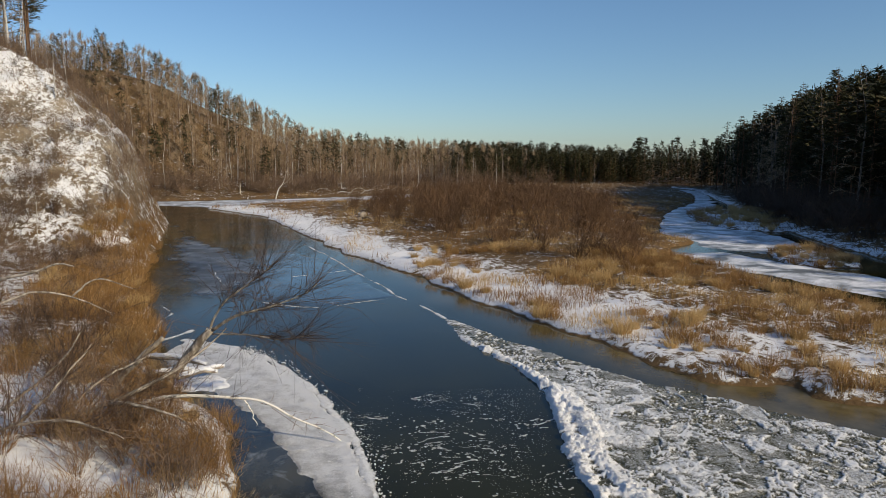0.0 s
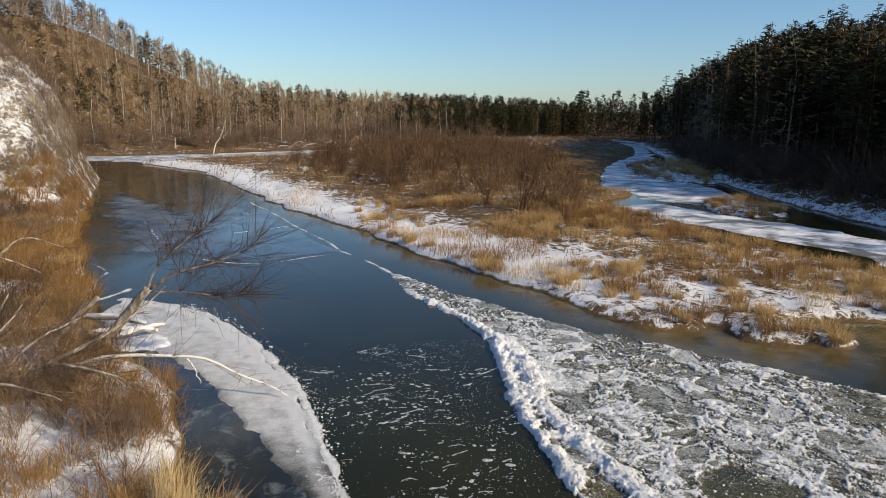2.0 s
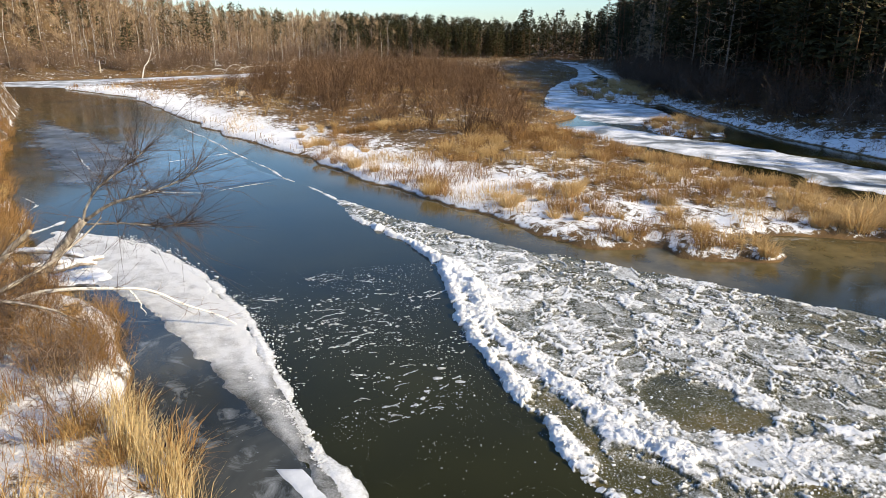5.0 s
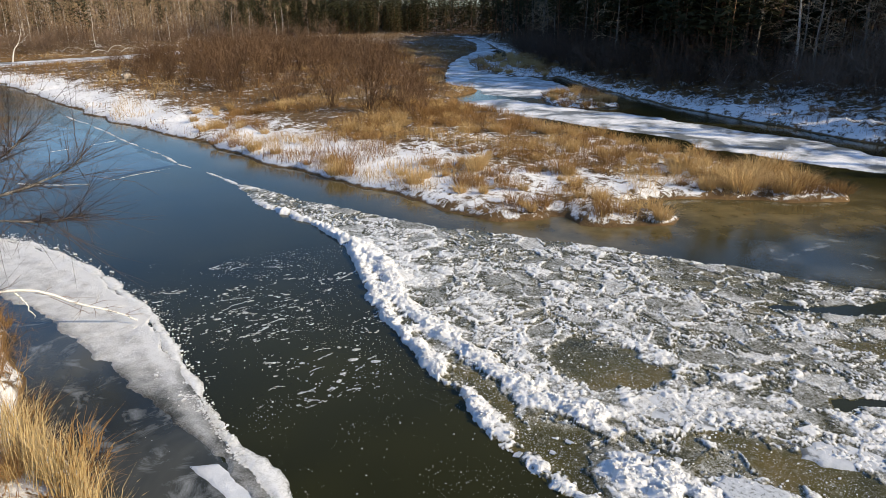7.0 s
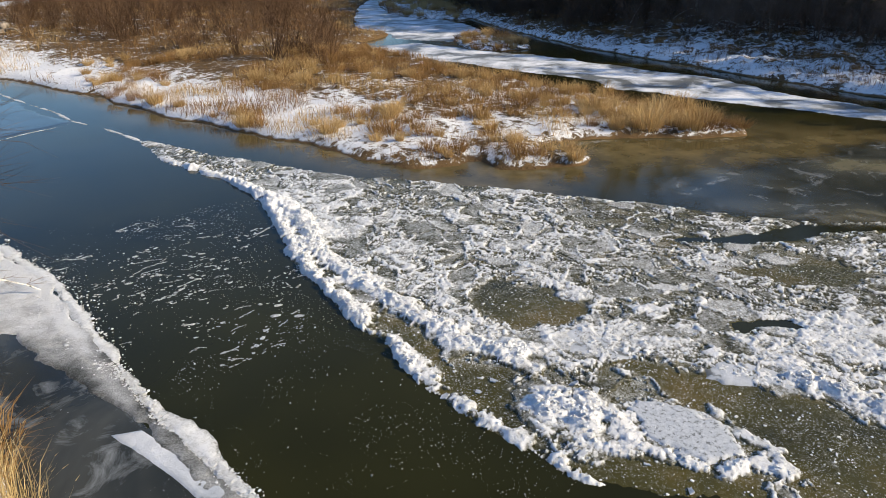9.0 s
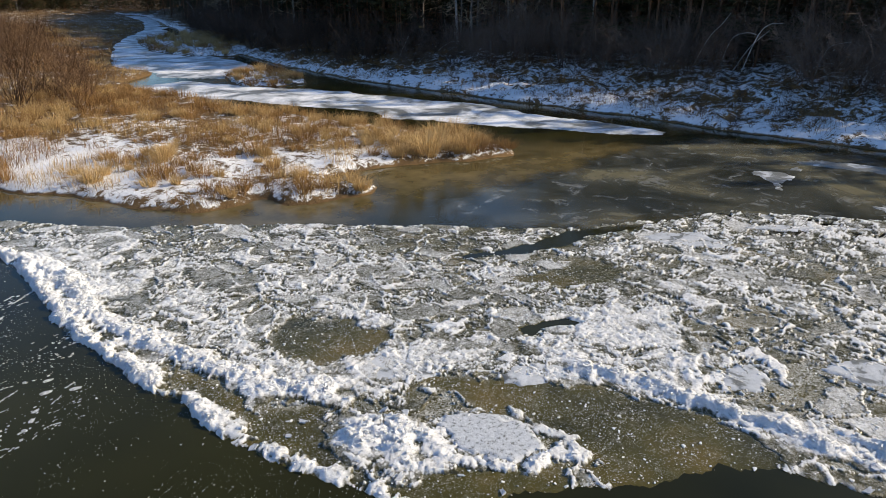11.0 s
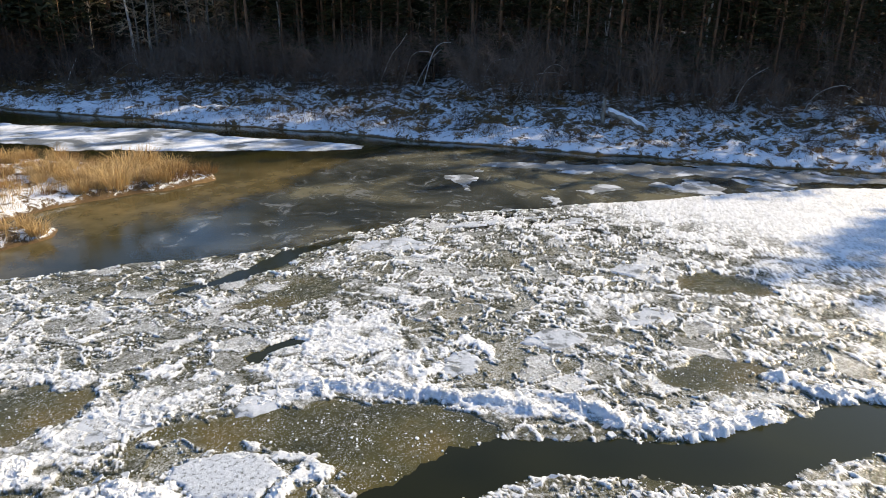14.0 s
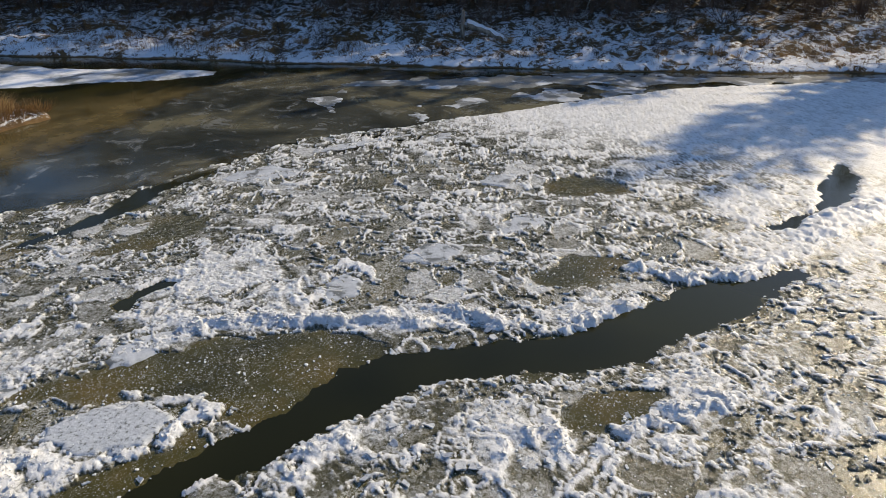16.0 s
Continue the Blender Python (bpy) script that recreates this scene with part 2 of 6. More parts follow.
M_DEAD = make_bark("dead_wood", (0.12, 0.10, 0.08), (0.50, 0.45, 0.38), 6.0)
M_TWIG = leafy("twigs", (0.09, 0.062, 0.044), (0.26, 0.18, 0.125))
# dark dead-wood sprays; on the thickets this colour has shade painted in
M_DARK_SHADE_TWIG = leafy("dark_shade_twigs", (0.025, 0.018, 0.013), (0.11, 0.072, 0.05))
M_BRUSH = leafy("grey_brush", (0.075, 0.054, 0.041), (0.215, 0.152, 0.112))
M_LARCH = leafy("bare_larch_twigs", (0.18, 0.13, 0.08), (0.45, 0.335, 0.215))
M_WILLOW = leafy("willow_stems", (0.052, 0.032, 0.019), (0.175, 0.102, 0.054))
M_NEEDLE = leafy("pine_needles", (0.018, 0.022, 0.009), (0.075, 0.070, 0.028))
M_GRASS = leafy("dry_sedge", (0.36, 0.23, 0.09), (0.72, 0.53, 0.27), 0.7, 0.25)
M_STRAW = leafy("straw", (0.42, 0.29, 0.12), (0.74, 0.58, 0.32), 0.7, 0.25)
M_WEED = leafy("brown_weeds", (0.15, 0.078, 0.028), (0.41, 0.245, 0.10), 0.8, 0.15)


# ---- arithmetic for shapes ----
def lattice(ix, iy, seed):
    n = (ix.astype(np.int64) * 374761393 + iy.astype(np.int64) * 668265263 + seed * 974711) & 0x7FFFFFFF
    n = ((n ^ (n >> 13)) * 1274126177) & 0x7FFFFFFF
    return ((n ^ (n >> 16)) & 0xFFFF) / 65535.0


def vnoise(x, y, seed=0):
    ix, iy = np.floor(x), np.floor(y)
    fx, fy = x - ix, y - iy
    fx, fy = fx * fx * (3 - 2 * fx), fy * fy * (3 - 2 * fy)
    a, b = lattice(ix, iy, seed), lattice(ix + 1, iy, seed)
    c, d = lattice(ix, iy + 1, seed), lattice(ix + 1, iy + 1, seed)
    return (a * (1 - fx) + b * fx) * (1 - fy) + (c * (1 - fx) + d * fx) * fy


def fbm(x, y, size, octaves=4, seed=0, gain=0.5):
    s, a, t = 0.0, 1.0, 0.0
    for i in range(octaves):
        c, n = math.cos(i * 1.1), math.sin(i * 1.1)
        s = s + a * vnoise((x * c - y * n) / size + 17.3 * i, (x * n + y * c) / size - 9.1 * i, seed + i)
        t += a
        a *= gain
        size *= 0.5
    return s / t


def smooth(a, b, v):
    u = np.clip((v - a) / (b - a), 0, 1)
    return u * u * (3 - 2 * u)


def line_dist(x, y, pts):
    """Distance to a polyline, and the way along it from 0 to 1."""
    d, w = np.full(x.shape, 1e9), np.zeros(x.shape)
    p = np.array(pts, float)
    n = len(p) - 1
    for i in range(n):
        a, e = p[i], p[i + 1] - p[i]
        u = np.clip(((x - a[0]) * e[0] + (y - a[1]) * e[1]) / (e @ e + 1e-9), 0, 1)
        q = np.hypot(x - a[0] - u * e[0], y - a[1] - u * e[1])
        w = np.where(q < d, (i + u) / n, w)
        d = np.minimum(d, q)
    return d, w


def poly_sd(x, y, pts):
    """Signed distance to a closed outline, positive inside."""
    p = list(pts)
    d, _ = line_dist(x, y, p + p[:1])
    inside = np.zeros(x.shape, bool)
    for (ax, ay), (bx, by) in zip(p, p[1:] + p[:1]):
        if ay != by:
            inside ^= ((ay > y) != (by > y)) & (x < (bx - ax) * (y - ay) / (by - ay) + ax)
    return np.where(inside, d, -d)


def mesh_np(name, verts, faces, mat, attrs=None, flat=True, second=None, which=None):
    """A mesh from arrays of corners and of triangles or quads."""
    verts, faces = np.asarray(verts, np.float32), np.asarray(faces, np.int32)
    me = bpy.data.meshes.new(name)
    n, k = faces.shape
    me.vertices.add(len(verts))
    me.vertices.foreach_set("co", verts.ravel())
    me.loops.add(n * k)
    me.loops.foreach_set("vertex_index", faces.ravel())
    me.polygons.add(n)
    me.polygons.foreach_set("loop_start", np.arange(0, n * k, k, dtype=np.int32))
    me.polygons.foreach_set("loop_total", np.full(n, k, np.int32))
    me.update(calc_edges=True)
    me.polygons.foreach_set("use_smooth", np.full(n, not flat, bool))
    for key, v in (attrs or {}).items():
        a = me.attributes.new(key, "FLOAT", "POINT")
        a.data.foreach_set("value", np.asarray(v, np.float32).ravel())
    me.materials.append(mat)
    if second:
        me.materials.append(second)
        me.polygons.foreach_set("material_index", np.asarray(which, np.int32))
    return me


def part(name, me, parent=None, label=""):
    ob = new(name, me)
    if parent:
        ob.parent = parent
    if label:
        ob["label"] = label
    return ob


def grid_faces(nx, ny, keep=None):
    i, j = np.meshgrid(np.arange(nx - 1), np.arange(ny - 1), indexing="ij")
    a = (i * ny + j).ravel()
    f = np.stack([a, a + ny, a + ny + 1, a + 1], 1)
    return f if keep is None else f[keep.ravel()]


def compact(verts, faces, attrs):
    """Drops the corners that no face uses."""
    used = np.zeros(len(verts), bool)
    used[faces.ravel()] = True
    idx = np.cumsum(used) - 1
    return verts[used], idx[faces], {k: v[used] for k, v in attrs.items()}


def spacing(stops):
    """Grid lines whose step changes evenly between (place, step) stops."""
    out = [stops[0][0]]
    while out[-1] < stops[-1][0]:
        out.append(out[-1] + np.interp(out[-1], [s[0] for s in stops], [s[1] for s in stops]))
    return np.array(out)


def rods(segs, sides=3):
    """Tapered rods: rows of x0 y0 z0 x1 y1 z1 r0 r1."""
    s = np.asarray(segs, float)
    p, q, r0, r1 = s[:, :3], s[:, 3:6], s[:, 6], s[:, 7]
    ax = q - p
    ax /= np.linalg.norm(ax, axis=1, keepdims=True) + 1e-9
    ref = np.where(np.abs(ax[:, 2:3]) > 0.9, [[1.0, 0, 0]], [[0, 0, 1.0]])
    u = np.cross(ax, ref)
    u /= np.linalg.norm(u, axis=1, keepdims=True) + 1e-9
    w = np.cross(ax, u)
    ang = np.arange(sides) * 2 * math.pi / sides
    ring = u[:, None] * np.cos(ang)[None, :, None] + w[:, None] * np.sin(ang)[None, :, None]
    v = np.concatenate([p[:, None] + ring * r0[:, None, None], q[:, None] + ring * r1[:, None, None]], 1)
    k = np.arange(sides)
    f = np.stack([k, (k + 1) % sides, (k + 1) % sides + sides, k + sides], 1)
    f = (f[None] + (np.arange(len(s)) * 2 * sides)[:, None, None]).reshape(-1, 4)
    return v.reshape(-1, 3), f


def spikes(segs):
    """Twigs that end in a point: three thin sides each, from rows like those of rods."""
    s = np.asarray(segs, float)
    v, _ = rods(s, 3)
    v = v.reshape(-1, 6, 3)
    v = np.concatenate([v[:, :3], s[:, None, 3:6]], 1)
    f = np.array([[0, 1, 3], [1, 2, 3], [2, 0, 3]])[None] + (np.arange(len(s)) * 4)[:, None, None]
    return v.reshape(-1, 3), f.reshape(-1, 3)


def slivers(segs):
    """The finest twigs: one narrow triangle each."""
    s = np.asarray(segs, float)
    v, _ = rods(s, 3)
    v = v.reshape(-1, 6, 3)
    v = np.concatenate([v[:, :2], s[:, None, 3:6]], 1)
    return v.reshape(-1, 3), np.arange(len(s) * 3).reshape(-1, 3)


def merged(*shapes):
    """Several lists of corners and triangles as one."""
    off = np.cumsum([0] + [len(v) for v, f in shapes])
    return np.concatenate([v for v, f in shapes]), np.concatenate([f + o for (v, f), o in zip(shapes, off)])


def tube(pts, radii, sides=8):
    """One bent, closed limb through the points."""
    p = np.array(pts, float)
    t = np.gradient(p, axis=0)
    t /= np.linalg.norm(t, axis=1, keepdims=True) + 1e-9
    ref = np.array([0.31, 0.2, 0.93])
    u = np.cross(t, ref)
    u /= np.linalg.norm(u, axis=1, keepdims=True) + 1e-9
    w = np.cross(t, u)
    ang = np.arange(sides) * 2 * math.pi / sides
    r = np.array(radii, float)[:, None, None]
    v = (p[:, None] + r * (u[:, None] * np.cos(ang)[None, :, None] + w[:, None] * np.sin(ang)[None, :, None])).reshape(-1, 3)
    k, m = np.arange(sides), len(p)
    f = [np.stack([k, (k + 1) % sides, (k + 1) % sides + sides, k + sides], 1) + i * sides for i in range(m - 1)]
    v = np.concatenate([v, p[:1], p[-1:]])
    a, b = m * sides, m * sides + 1
    caps = [[(i + 1) % sides, i, a, a] for i in range(sides)] + [[(m - 1) * sides + i, (m - 1) * sides + (i + 1) % sides, b, b] for i in range(sides)]
    return v, np.concatenate(f), [c[:3] for c in caps]


def bend(points, n):
    """n places evenly along a smooth line through a few points."""
    p = np.array(points, float)
    t = np.linspace(0, len(p) - 1, n)
    i = np.clip(t.astype(int), 0, len(p) - 2)
    f = (t - i)[:, None]
    a, b, c, d = p[np.maximum(i - 1, 0)], p[i], p[i + 1], p[np.minimum(i + 2, len(p) - 1)]
    return 0.5 * (2 * b + (c - a) * f + (2 * a - 5 * b + 4 * c - d) * f**2 + (3 * b - a - 3 * c + d) * f**3)


def limb_mesh(name, points, r0, r1, mat, sides=8, n=14, rough=0.0, seed=0):
    rng = np.random.default_rng(seed)
    p = bend(points, n)
    p[1:] += rng.normal(0, rough, (n - 1, 3))
    v, f, caps = tube(p, np.linspace(r0, r1, n) * (1 + rng.normal(0, 0.06, n)), sides)
    me = bpy.data.meshes.new(name)
    me.from_pydata(v.tolist(), [], f.tolist() + caps)
    me.polygons.foreach_set("use_smooth", np.ones(len(me.polygons), bool))
    me.materials.append(mat)
    return me


def blades(base, height, lean, width, rng, segs=2):
    """Curved grass blades: base (n,3), height, lean (n,2), width; three corners and up per blade."""
    n = len(base)
    ang = rng.uniform(0, 2 * math.pi, n)
    side = np.stack([np.cos(ang), np.sin(ang), np.zeros(n)], 1) * width[:, None] / 2
    mid = base + np.stack([lean[:, 0] * 0.3, lean[:, 1] * 0.3, height * 0.62], 1)
    tip = base + np.stack([lean[:, 0], lean[:, 1], height * 0.95], 1)
    v = np.stack([base - side, base + side, mid + side * 0.8, mid - side * 0.8, tip], 1)
    o = (np.arange(n) * 5)[:, None]
    f = np.concatenate([np.array([[0, 1, 2]]) + o, np.array([[0, 2, 3]]) + o, np.array([[3, 2, 4]]) + o])
    return v.reshape(-1, 3), f


def joined(base_v, base_f, mats):
    """Many placed copies of one shape in one mesh; mats (n,4,4)."""
    v = np.concatenate([base_v, np.ones((len(base_v), 1))], 1)
    out = np.einsum("nij,vj->nvi", mats, v)[..., :3].reshape(-1, 3)
    f = (base_f[None] + (np.arange(len(mats)) * len(base_v))[:, None, None]).reshape(-1, base_f.shape[1])
    return out, f


def placed(x, y, z, turn, size, high=None):
    n = len(x)
    m = np.zeros((n, 4, 4))
    c, s = np.cos(turn) * size, np.sin(turn) * size
    m[:, 0, 0], m[:, 0, 1], m[:, 1, 0], m[:, 1, 1] = c, -s, s, c
    m[:, 2, 2] = size if high is None else high
    m[:, 0, 3], m[:, 1, 3], m[:, 2, 3], m[:, 3, 3] = x, y, z, 1
    return m


# ---- plan of the river: outlines of land and ice in metres ----
ISLAND = [(-33, 94), (-21.2, 79.7), (-11.9, 58.7), (-5.6, 45.1), (-1.5, 38.4), (1.7, 31.3), (3.7, 27.9), (5.7, 24.3), (6.7, 21.7), (8.1, 19.7),
          (9.7, 19.5), (10.3, 20.0), (10.6, 18.5), (11.7, 17.8), (13.2, 17.4), (13.9, 18.0), (12.7, 19.4), (12.8, 20.3), (15.4, 20.1), (17.9, 19.2),
          (18.8, 18.3), (20.9, 17.7), (21.5, 18.6), (20.8, 22), (20, 26), (19.5, 30), (18.4, 35), (17.4, 41), (16.5, 46), (17, 52), (20.8, 55.5),
          (21.3, 57), (20.2, 62), (22.5, 70), (26, 80), (31.5, 94), (43.5, 117), (54, 145), (61, 178), (20, 170), (0, 140), (-10, 118), (-27, 104)]
LEFT = [(-1.6, 4), (-1.7, 7), (-2.2, 8.6), (-2.9, 9.8), (-3.9, 11.3), (-4.4, 13.5), (-5.2, 15.9), (-6.2, 17.2), (-7.8, 18.2), (-9, 20.5), (-12.2, 28),
        (-16.2, 36), (-20.4, 47), (-25, 60), (-29, 70), (-36, 85), (-44, 99), (-60, 101), (-3000, 90), (-3000, -3000), (-8, -3000), (-2, -20)]
FAR = [(-3000, 125), (-120, 118), (-60, 110), (-45.6, 111.8), (-37.7, 116.3), (-29, 121.2), (-16, 131.3), (-5.6, 145), (20, 165), (58, 176), (64, 190), (3000, 190), (3000, 3000), (-3000, 3000)]
RIGHT = [(64, 192), (64, 171), (54, 136), (45.7, 108), (38, 84.7), (34.8, 69.8), (31.8, 55), (30.5, 42), (31, 30), (32, 20), (32, 12), (32.6, 5), (32.8, 0),
         (33.8, -8), (35, -15), (37, -25), (42, -60), (60, -3000), (3000, -3000), (3000, 192)]
ISLETS = [[(24.0, 50.5), (22.6, 45), (23.9, 42.6), (26.9, 42.6), (28.6, 46.5), (28.6, 50), (26.5, 52.5)],
          [(28.6, 76), (29, 68), (32.9, 64.8), (37, 70), (42.4, 82.8), (44.3, 96.4), (39, 97), (32.5, 91)]]


def shores(x, y):
    wob = (fbm(x, y, 2.4, 3, 5) - 0.5) * 1.1
    return {"island": poly_sd(x, y, ISLAND) + wob, "left": poly_sd(x, y, LEFT) + wob * 0.8, "far": poly_sd(x, y, FAR) + wob, "right": poly_sd(x, y, RIGHT) + wob,
            "islet": np.maximum(poly_sd(x, y, ISLETS[0]), poly_sd(x, y, ISLETS[1])) + wob * 0.6}


def land_height(x, y, s=None):
    """Height of the ground at places x, y."""
    s = s or shores(x, y)
    lump = fbm(x, y, 1.1, 3, 21) - 0.5
    swell = fbm(x, y, 9.0, 3, 31) - 0.5
    z = np.full(x.shape, -0.9)
    d = s["island"]
    z = np.maximum(z, np.where(d > -1.5, -0.3 + 0.55 * smooth(-0.5, 0.35, d) + 0.35 * smooth(0.3, 9, d) + (lump * 0.3 + swell * 0.4 + 0.18 * (fbm(x, y, 0.45, 2, 24) - 0.5)) * smooth(0, 1.5, d), -0.9))
    d = s["islet"]
    z = np.maximum(z, np.where(d > -1, -0.3 + 0.45 * smooth(-0.4, 0.4, d) + 0.2 * smooth(0, 2, d) + lump * 0.15, -0.9))
    d = s["left"]
    zl = -0.3 + 0.75 * smooth(-0.4, 0.7, d) + 0.5 * smooth(0.5, 5, d) + lump * 0.3 * smooth(0, 1.5, d)
    bluff = smooth(37, 51, y) * (1 - smooth(66, 82, y)) * (1 + 0.15 * swell) * np.interp(d, [0.2, 1.0, 2.0, 2.8, 6, 9.6, 15], [0, 1.8, 5.2, 7.6, 11, 13.4, 15.5])
    rough = (fbm(x, y, 3.0, 4, 41) - 0.5) * 1.6 + (np.abs(fbm(x, y, 1.5, 3, 42) - 0.5) - 0.12) * 1.4
    tilt = bluff + 0.30 * (y - 50) + (fbm(x, y, 4.0, 3, 43) - 0.5) * 3.0
    ledge = rough + 0.38 * np.sin(tilt * 2.9) + 0.22 * np.sin(tilt * 6.7 + 1)
    bluff = bluff + ledge * smooth(0.8, 3, d) * smooth(36, 48, y) * (1 - smooth(68, 82, y))
    hill = smooth(9, 140, d) * (26 + 10 * swell) * (0.35 + 0.65 * (1 - smooth(60, 110, y)))
    near = smooth(6, 16, d) * 3.0 * (1 - smooth(18, 34, y))
    z = np.maximum(z, np.where(d > -1.5, zl + np.maximum(bluff, hill * smooth(10, 40, d)) + near, -0.9))
    d = s["far"]
    slope = smooth(4, 55, d) * np.interp(x, [-120, -80, -60, -40, -20, 20], [30, 27, 16, 6, 4, 3]) * (1 - 0.9 * smooth(70, 190, d)) + smooth(60, 300, d) * (4 + 4 * swell) + smooth(500, 1500, d) * (14 + 24 * np.exp(-((x - 40) / 240) ** 2))
    z = np.maximum(z, np.where(d > -1.5, -0.3 + 0.7 * smooth(-0.5, 1.0, d) + 0.8 * smooth(1, 12, d) + lump * 0.3 * smooth(0, 2, d) + slope, -0.9))
    d = s["right"]
    rise = smooth(12, 66, d) * (9.5 + 5 * swell) + 5.5 * smooth(3, 18, d) * smooth(75, 100, y) * (1 - smooth(150, 185, y))
    z = np.maximum(z, np.where(d > -1.5, -0.3 + 0.6 * smooth(-0.5, 0.5, d) + 1.25 * smooth(0.3, 14, d) + (lump * 0.75 + swell * 0.5 + 0.4 * (fbm(x, y, 0.5, 2, 23) - 0.5)) * smooth(0, 2, d) + rise, -0.9))
    return z


def ground_at(x, y):
    return land_height(np.atleast_1d(np.asarray(x, float)), np.atleast_1d(np.asarray(y, float)))


def snow_gap(x, y):
    """The open snowy hollow on the sunlit bank: below zero inside."""
    d = np.minimum(np.hypot((x + 10.0) / 2.6, (y - 15.4) / 2.0), np.hypot((x + 4.7) / 0.9, (y - 11.2) / 1.0))
    d = np.minimum(d, np.hypot((x + 7.3) / 1.5, (y - 12.0) / 1.4))
    return d - 1 + (fbm(x, y, 1.2, 2, 97) - 0.5) * 0.7


# ---- ground: one sheet to the horizon ----
def build_ground():
    xs = spacing([(-2800, 260), (-300, 40), (-80, 3.0), (-36, 0.32), (-16, 0.32), (-14, 0.42), (36, 0.42), (48, 0.7), (110, 4), (300, 40), (2800, 260)])
    ys = spacing([(-2800, 260), (-200, 30), (-40, 2.5), (-10, 0.6), (6, 0.36), (60, 0.5), (125, 1.0), (190, 4), (400, 40), (2900, 220)])
    gx, gy = np.meshgrid(xs, ys, indexing="ij")
    s = shores(gx, gy)
    z = land_height(gx, gy, s)
    i = s["island"]
    snow = np.full(gx.shape, 0.46)
    dl, _ = line_dist(gx, gy, ISLAND[:11])
    on_island = i > -0.6
    snow = np.where(on_island, 0.455 + 0.155 * (1 - smooth(1.5, 7.5, dl)) * smooth(18, 34, gy) + 0.07 * (1 - smooth(24, 42, gy)), snow)
    snow = np.where(s["islet"] > -0.5, 0.55, snow)
    snow = np.where(s["right"] > -0.5, 0.565 - 0.07 * smooth(34, 50, gy) * smooth(0.5, 2.0, s["right"]) - 0.045 * smooth(0.5, 5, s["right"]) - 0.06 * smooth(8, 20, s["right"]), snow)
    snow = np.where(s["left"] > -0.5, 0.53 + 0.035 * smooth(34, 44, gy) * (1 - smooth(72, 84, gy)) + 0.05 * (gy < 18) + 0.055 * (snow_gap(gx, gy) < 0.1) - 0.17 * smooth(13, 24, s["left"]), snow)
    snow = np.where(s["far"] > -0.5, 0.45, snow)
    rock = smooth(0.8, 2.5, s["left"]) * smooth(38, 48, gy) * (1 - smooth(72, 84, gy)) * (1 - smooth(14, 20, s["left"]))
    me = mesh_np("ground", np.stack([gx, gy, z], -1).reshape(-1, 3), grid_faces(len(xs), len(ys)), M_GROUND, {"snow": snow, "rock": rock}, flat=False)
    tagged(new("ground", me), "snow-dusted ground of dry grass and leaf litter with a rocky bluff", "ground", kind="structure")


build_ground()


# ---- water ----
def build_water():
    xs = spacing([(-160, 12), (-50, 2), (-20, 0.5), (36, 0.5), (50, 2), (90, 8)])
    ys = spacing([(-200, 20), (-40, 3), (0, 0.5), (40, 0.5), (120, 1.5), (200, 6)])
    gx, gy = np.meshgrid(xs, ys, indexing="ij")
    s = shores(gx, gy)
    d = np.maximum.reduce([s["island"], s["left"] - 1.6, s["islet"] - 0.3, s["right"] - 0.8])
    shallow = smooth(-2.6, -0.1, d) * 0.75
    dd, _ = line_dist(gx, gy, [(9, 18.6), (14.5, 18.4), (20, 16.4), (24, 14.5)])
    shallow = np.maximum(shallow, 1.0 * np.exp(-(dd / 3.0) ** 2))
    shallow = shallow * (0.3 + 1.4 * fbm(gx, gy, 3.0, 3, 8))
    me = mesh_np("water", np.stack([gx, gy, 0 * gx], -1).reshape(-1, 3), grid_faces(len(xs), len(ys)), M_WATER, {"shallow": np.clip(shallow, 0, 1)}, flat=False)
    tagged(new("water", me), "dark calm river water with shallow golden edges", "water", kind="structure")


build_water()

# ---- river ice ----
FIELD = [(-0.2, 28.6), (2.5, 24.3), (5.7, 20.1), (8.4, 17.8), (10.4, 15.8), (13.5, 12.7), (15.1, 10.9), (17.7, 9.3), (20, 8.4), (22, 5.2), (24, 3), (27, -1),
         (30, -5), (32.5, -12), (34, -20), (36, -34), (3, -34), (3.2, -6), (4.3, 2), (5.2, 3.6), (5.3, 4.8), (4.4, 5.8), (3.8, 7.0), (3.7, 8.1), (3.4, 9.1), (3.2, 10.2),
         (3.0, 11.7), (2.85, 13.3), (2.75, 16.1), (3.0, 18.6), (2.2, 21.4), (0.5, 25.1)]
LEAD_WIDE = [(4.6, 5.2), (5.6, 4.75), (6.7, 3.9), (7.25, 3.5), (7.75, 3.2), (8.4, 2.85), (9.0, 2.25), (9.3, 1.4), (9.75, 0.45), (9.9, -0.4), (10.6, -1.1), (11.4, -2.05), (12.2, -2.9), (12.6, -3.9), (13.6, -5.3),
             (13.1, -5.25), (11.3, -3.6), (10.3, -2.4), (9.5, -1.7), (9.1, -0.9), (8.8, 0.35), (8.55, 1.3), (7.95, 2.0), (7.15, 2.65), (6.5, 3.2), (6.05, 3.5), (5.65, 4.1), (5.0, 4.2)]
LEAD_FAR = [(15.5, -5.1), (16.9, -6.5), (19.1, -7.3), (21.2, -8.55), (19.3, -8.45), (17.5, -7.5), (16.15, -6.15), (15.4, -5.6)]
LEAD_THIN = [(11.5, 11.3), (12.7, 10.64), (13.76, 10.38), (14.97, 10.37), (16.43, 9.72), (17.9, 9.1)]
LEAD_SMALL = [(9.6, 7.6), (10.14, 7.49), (10.5, 7.2)]
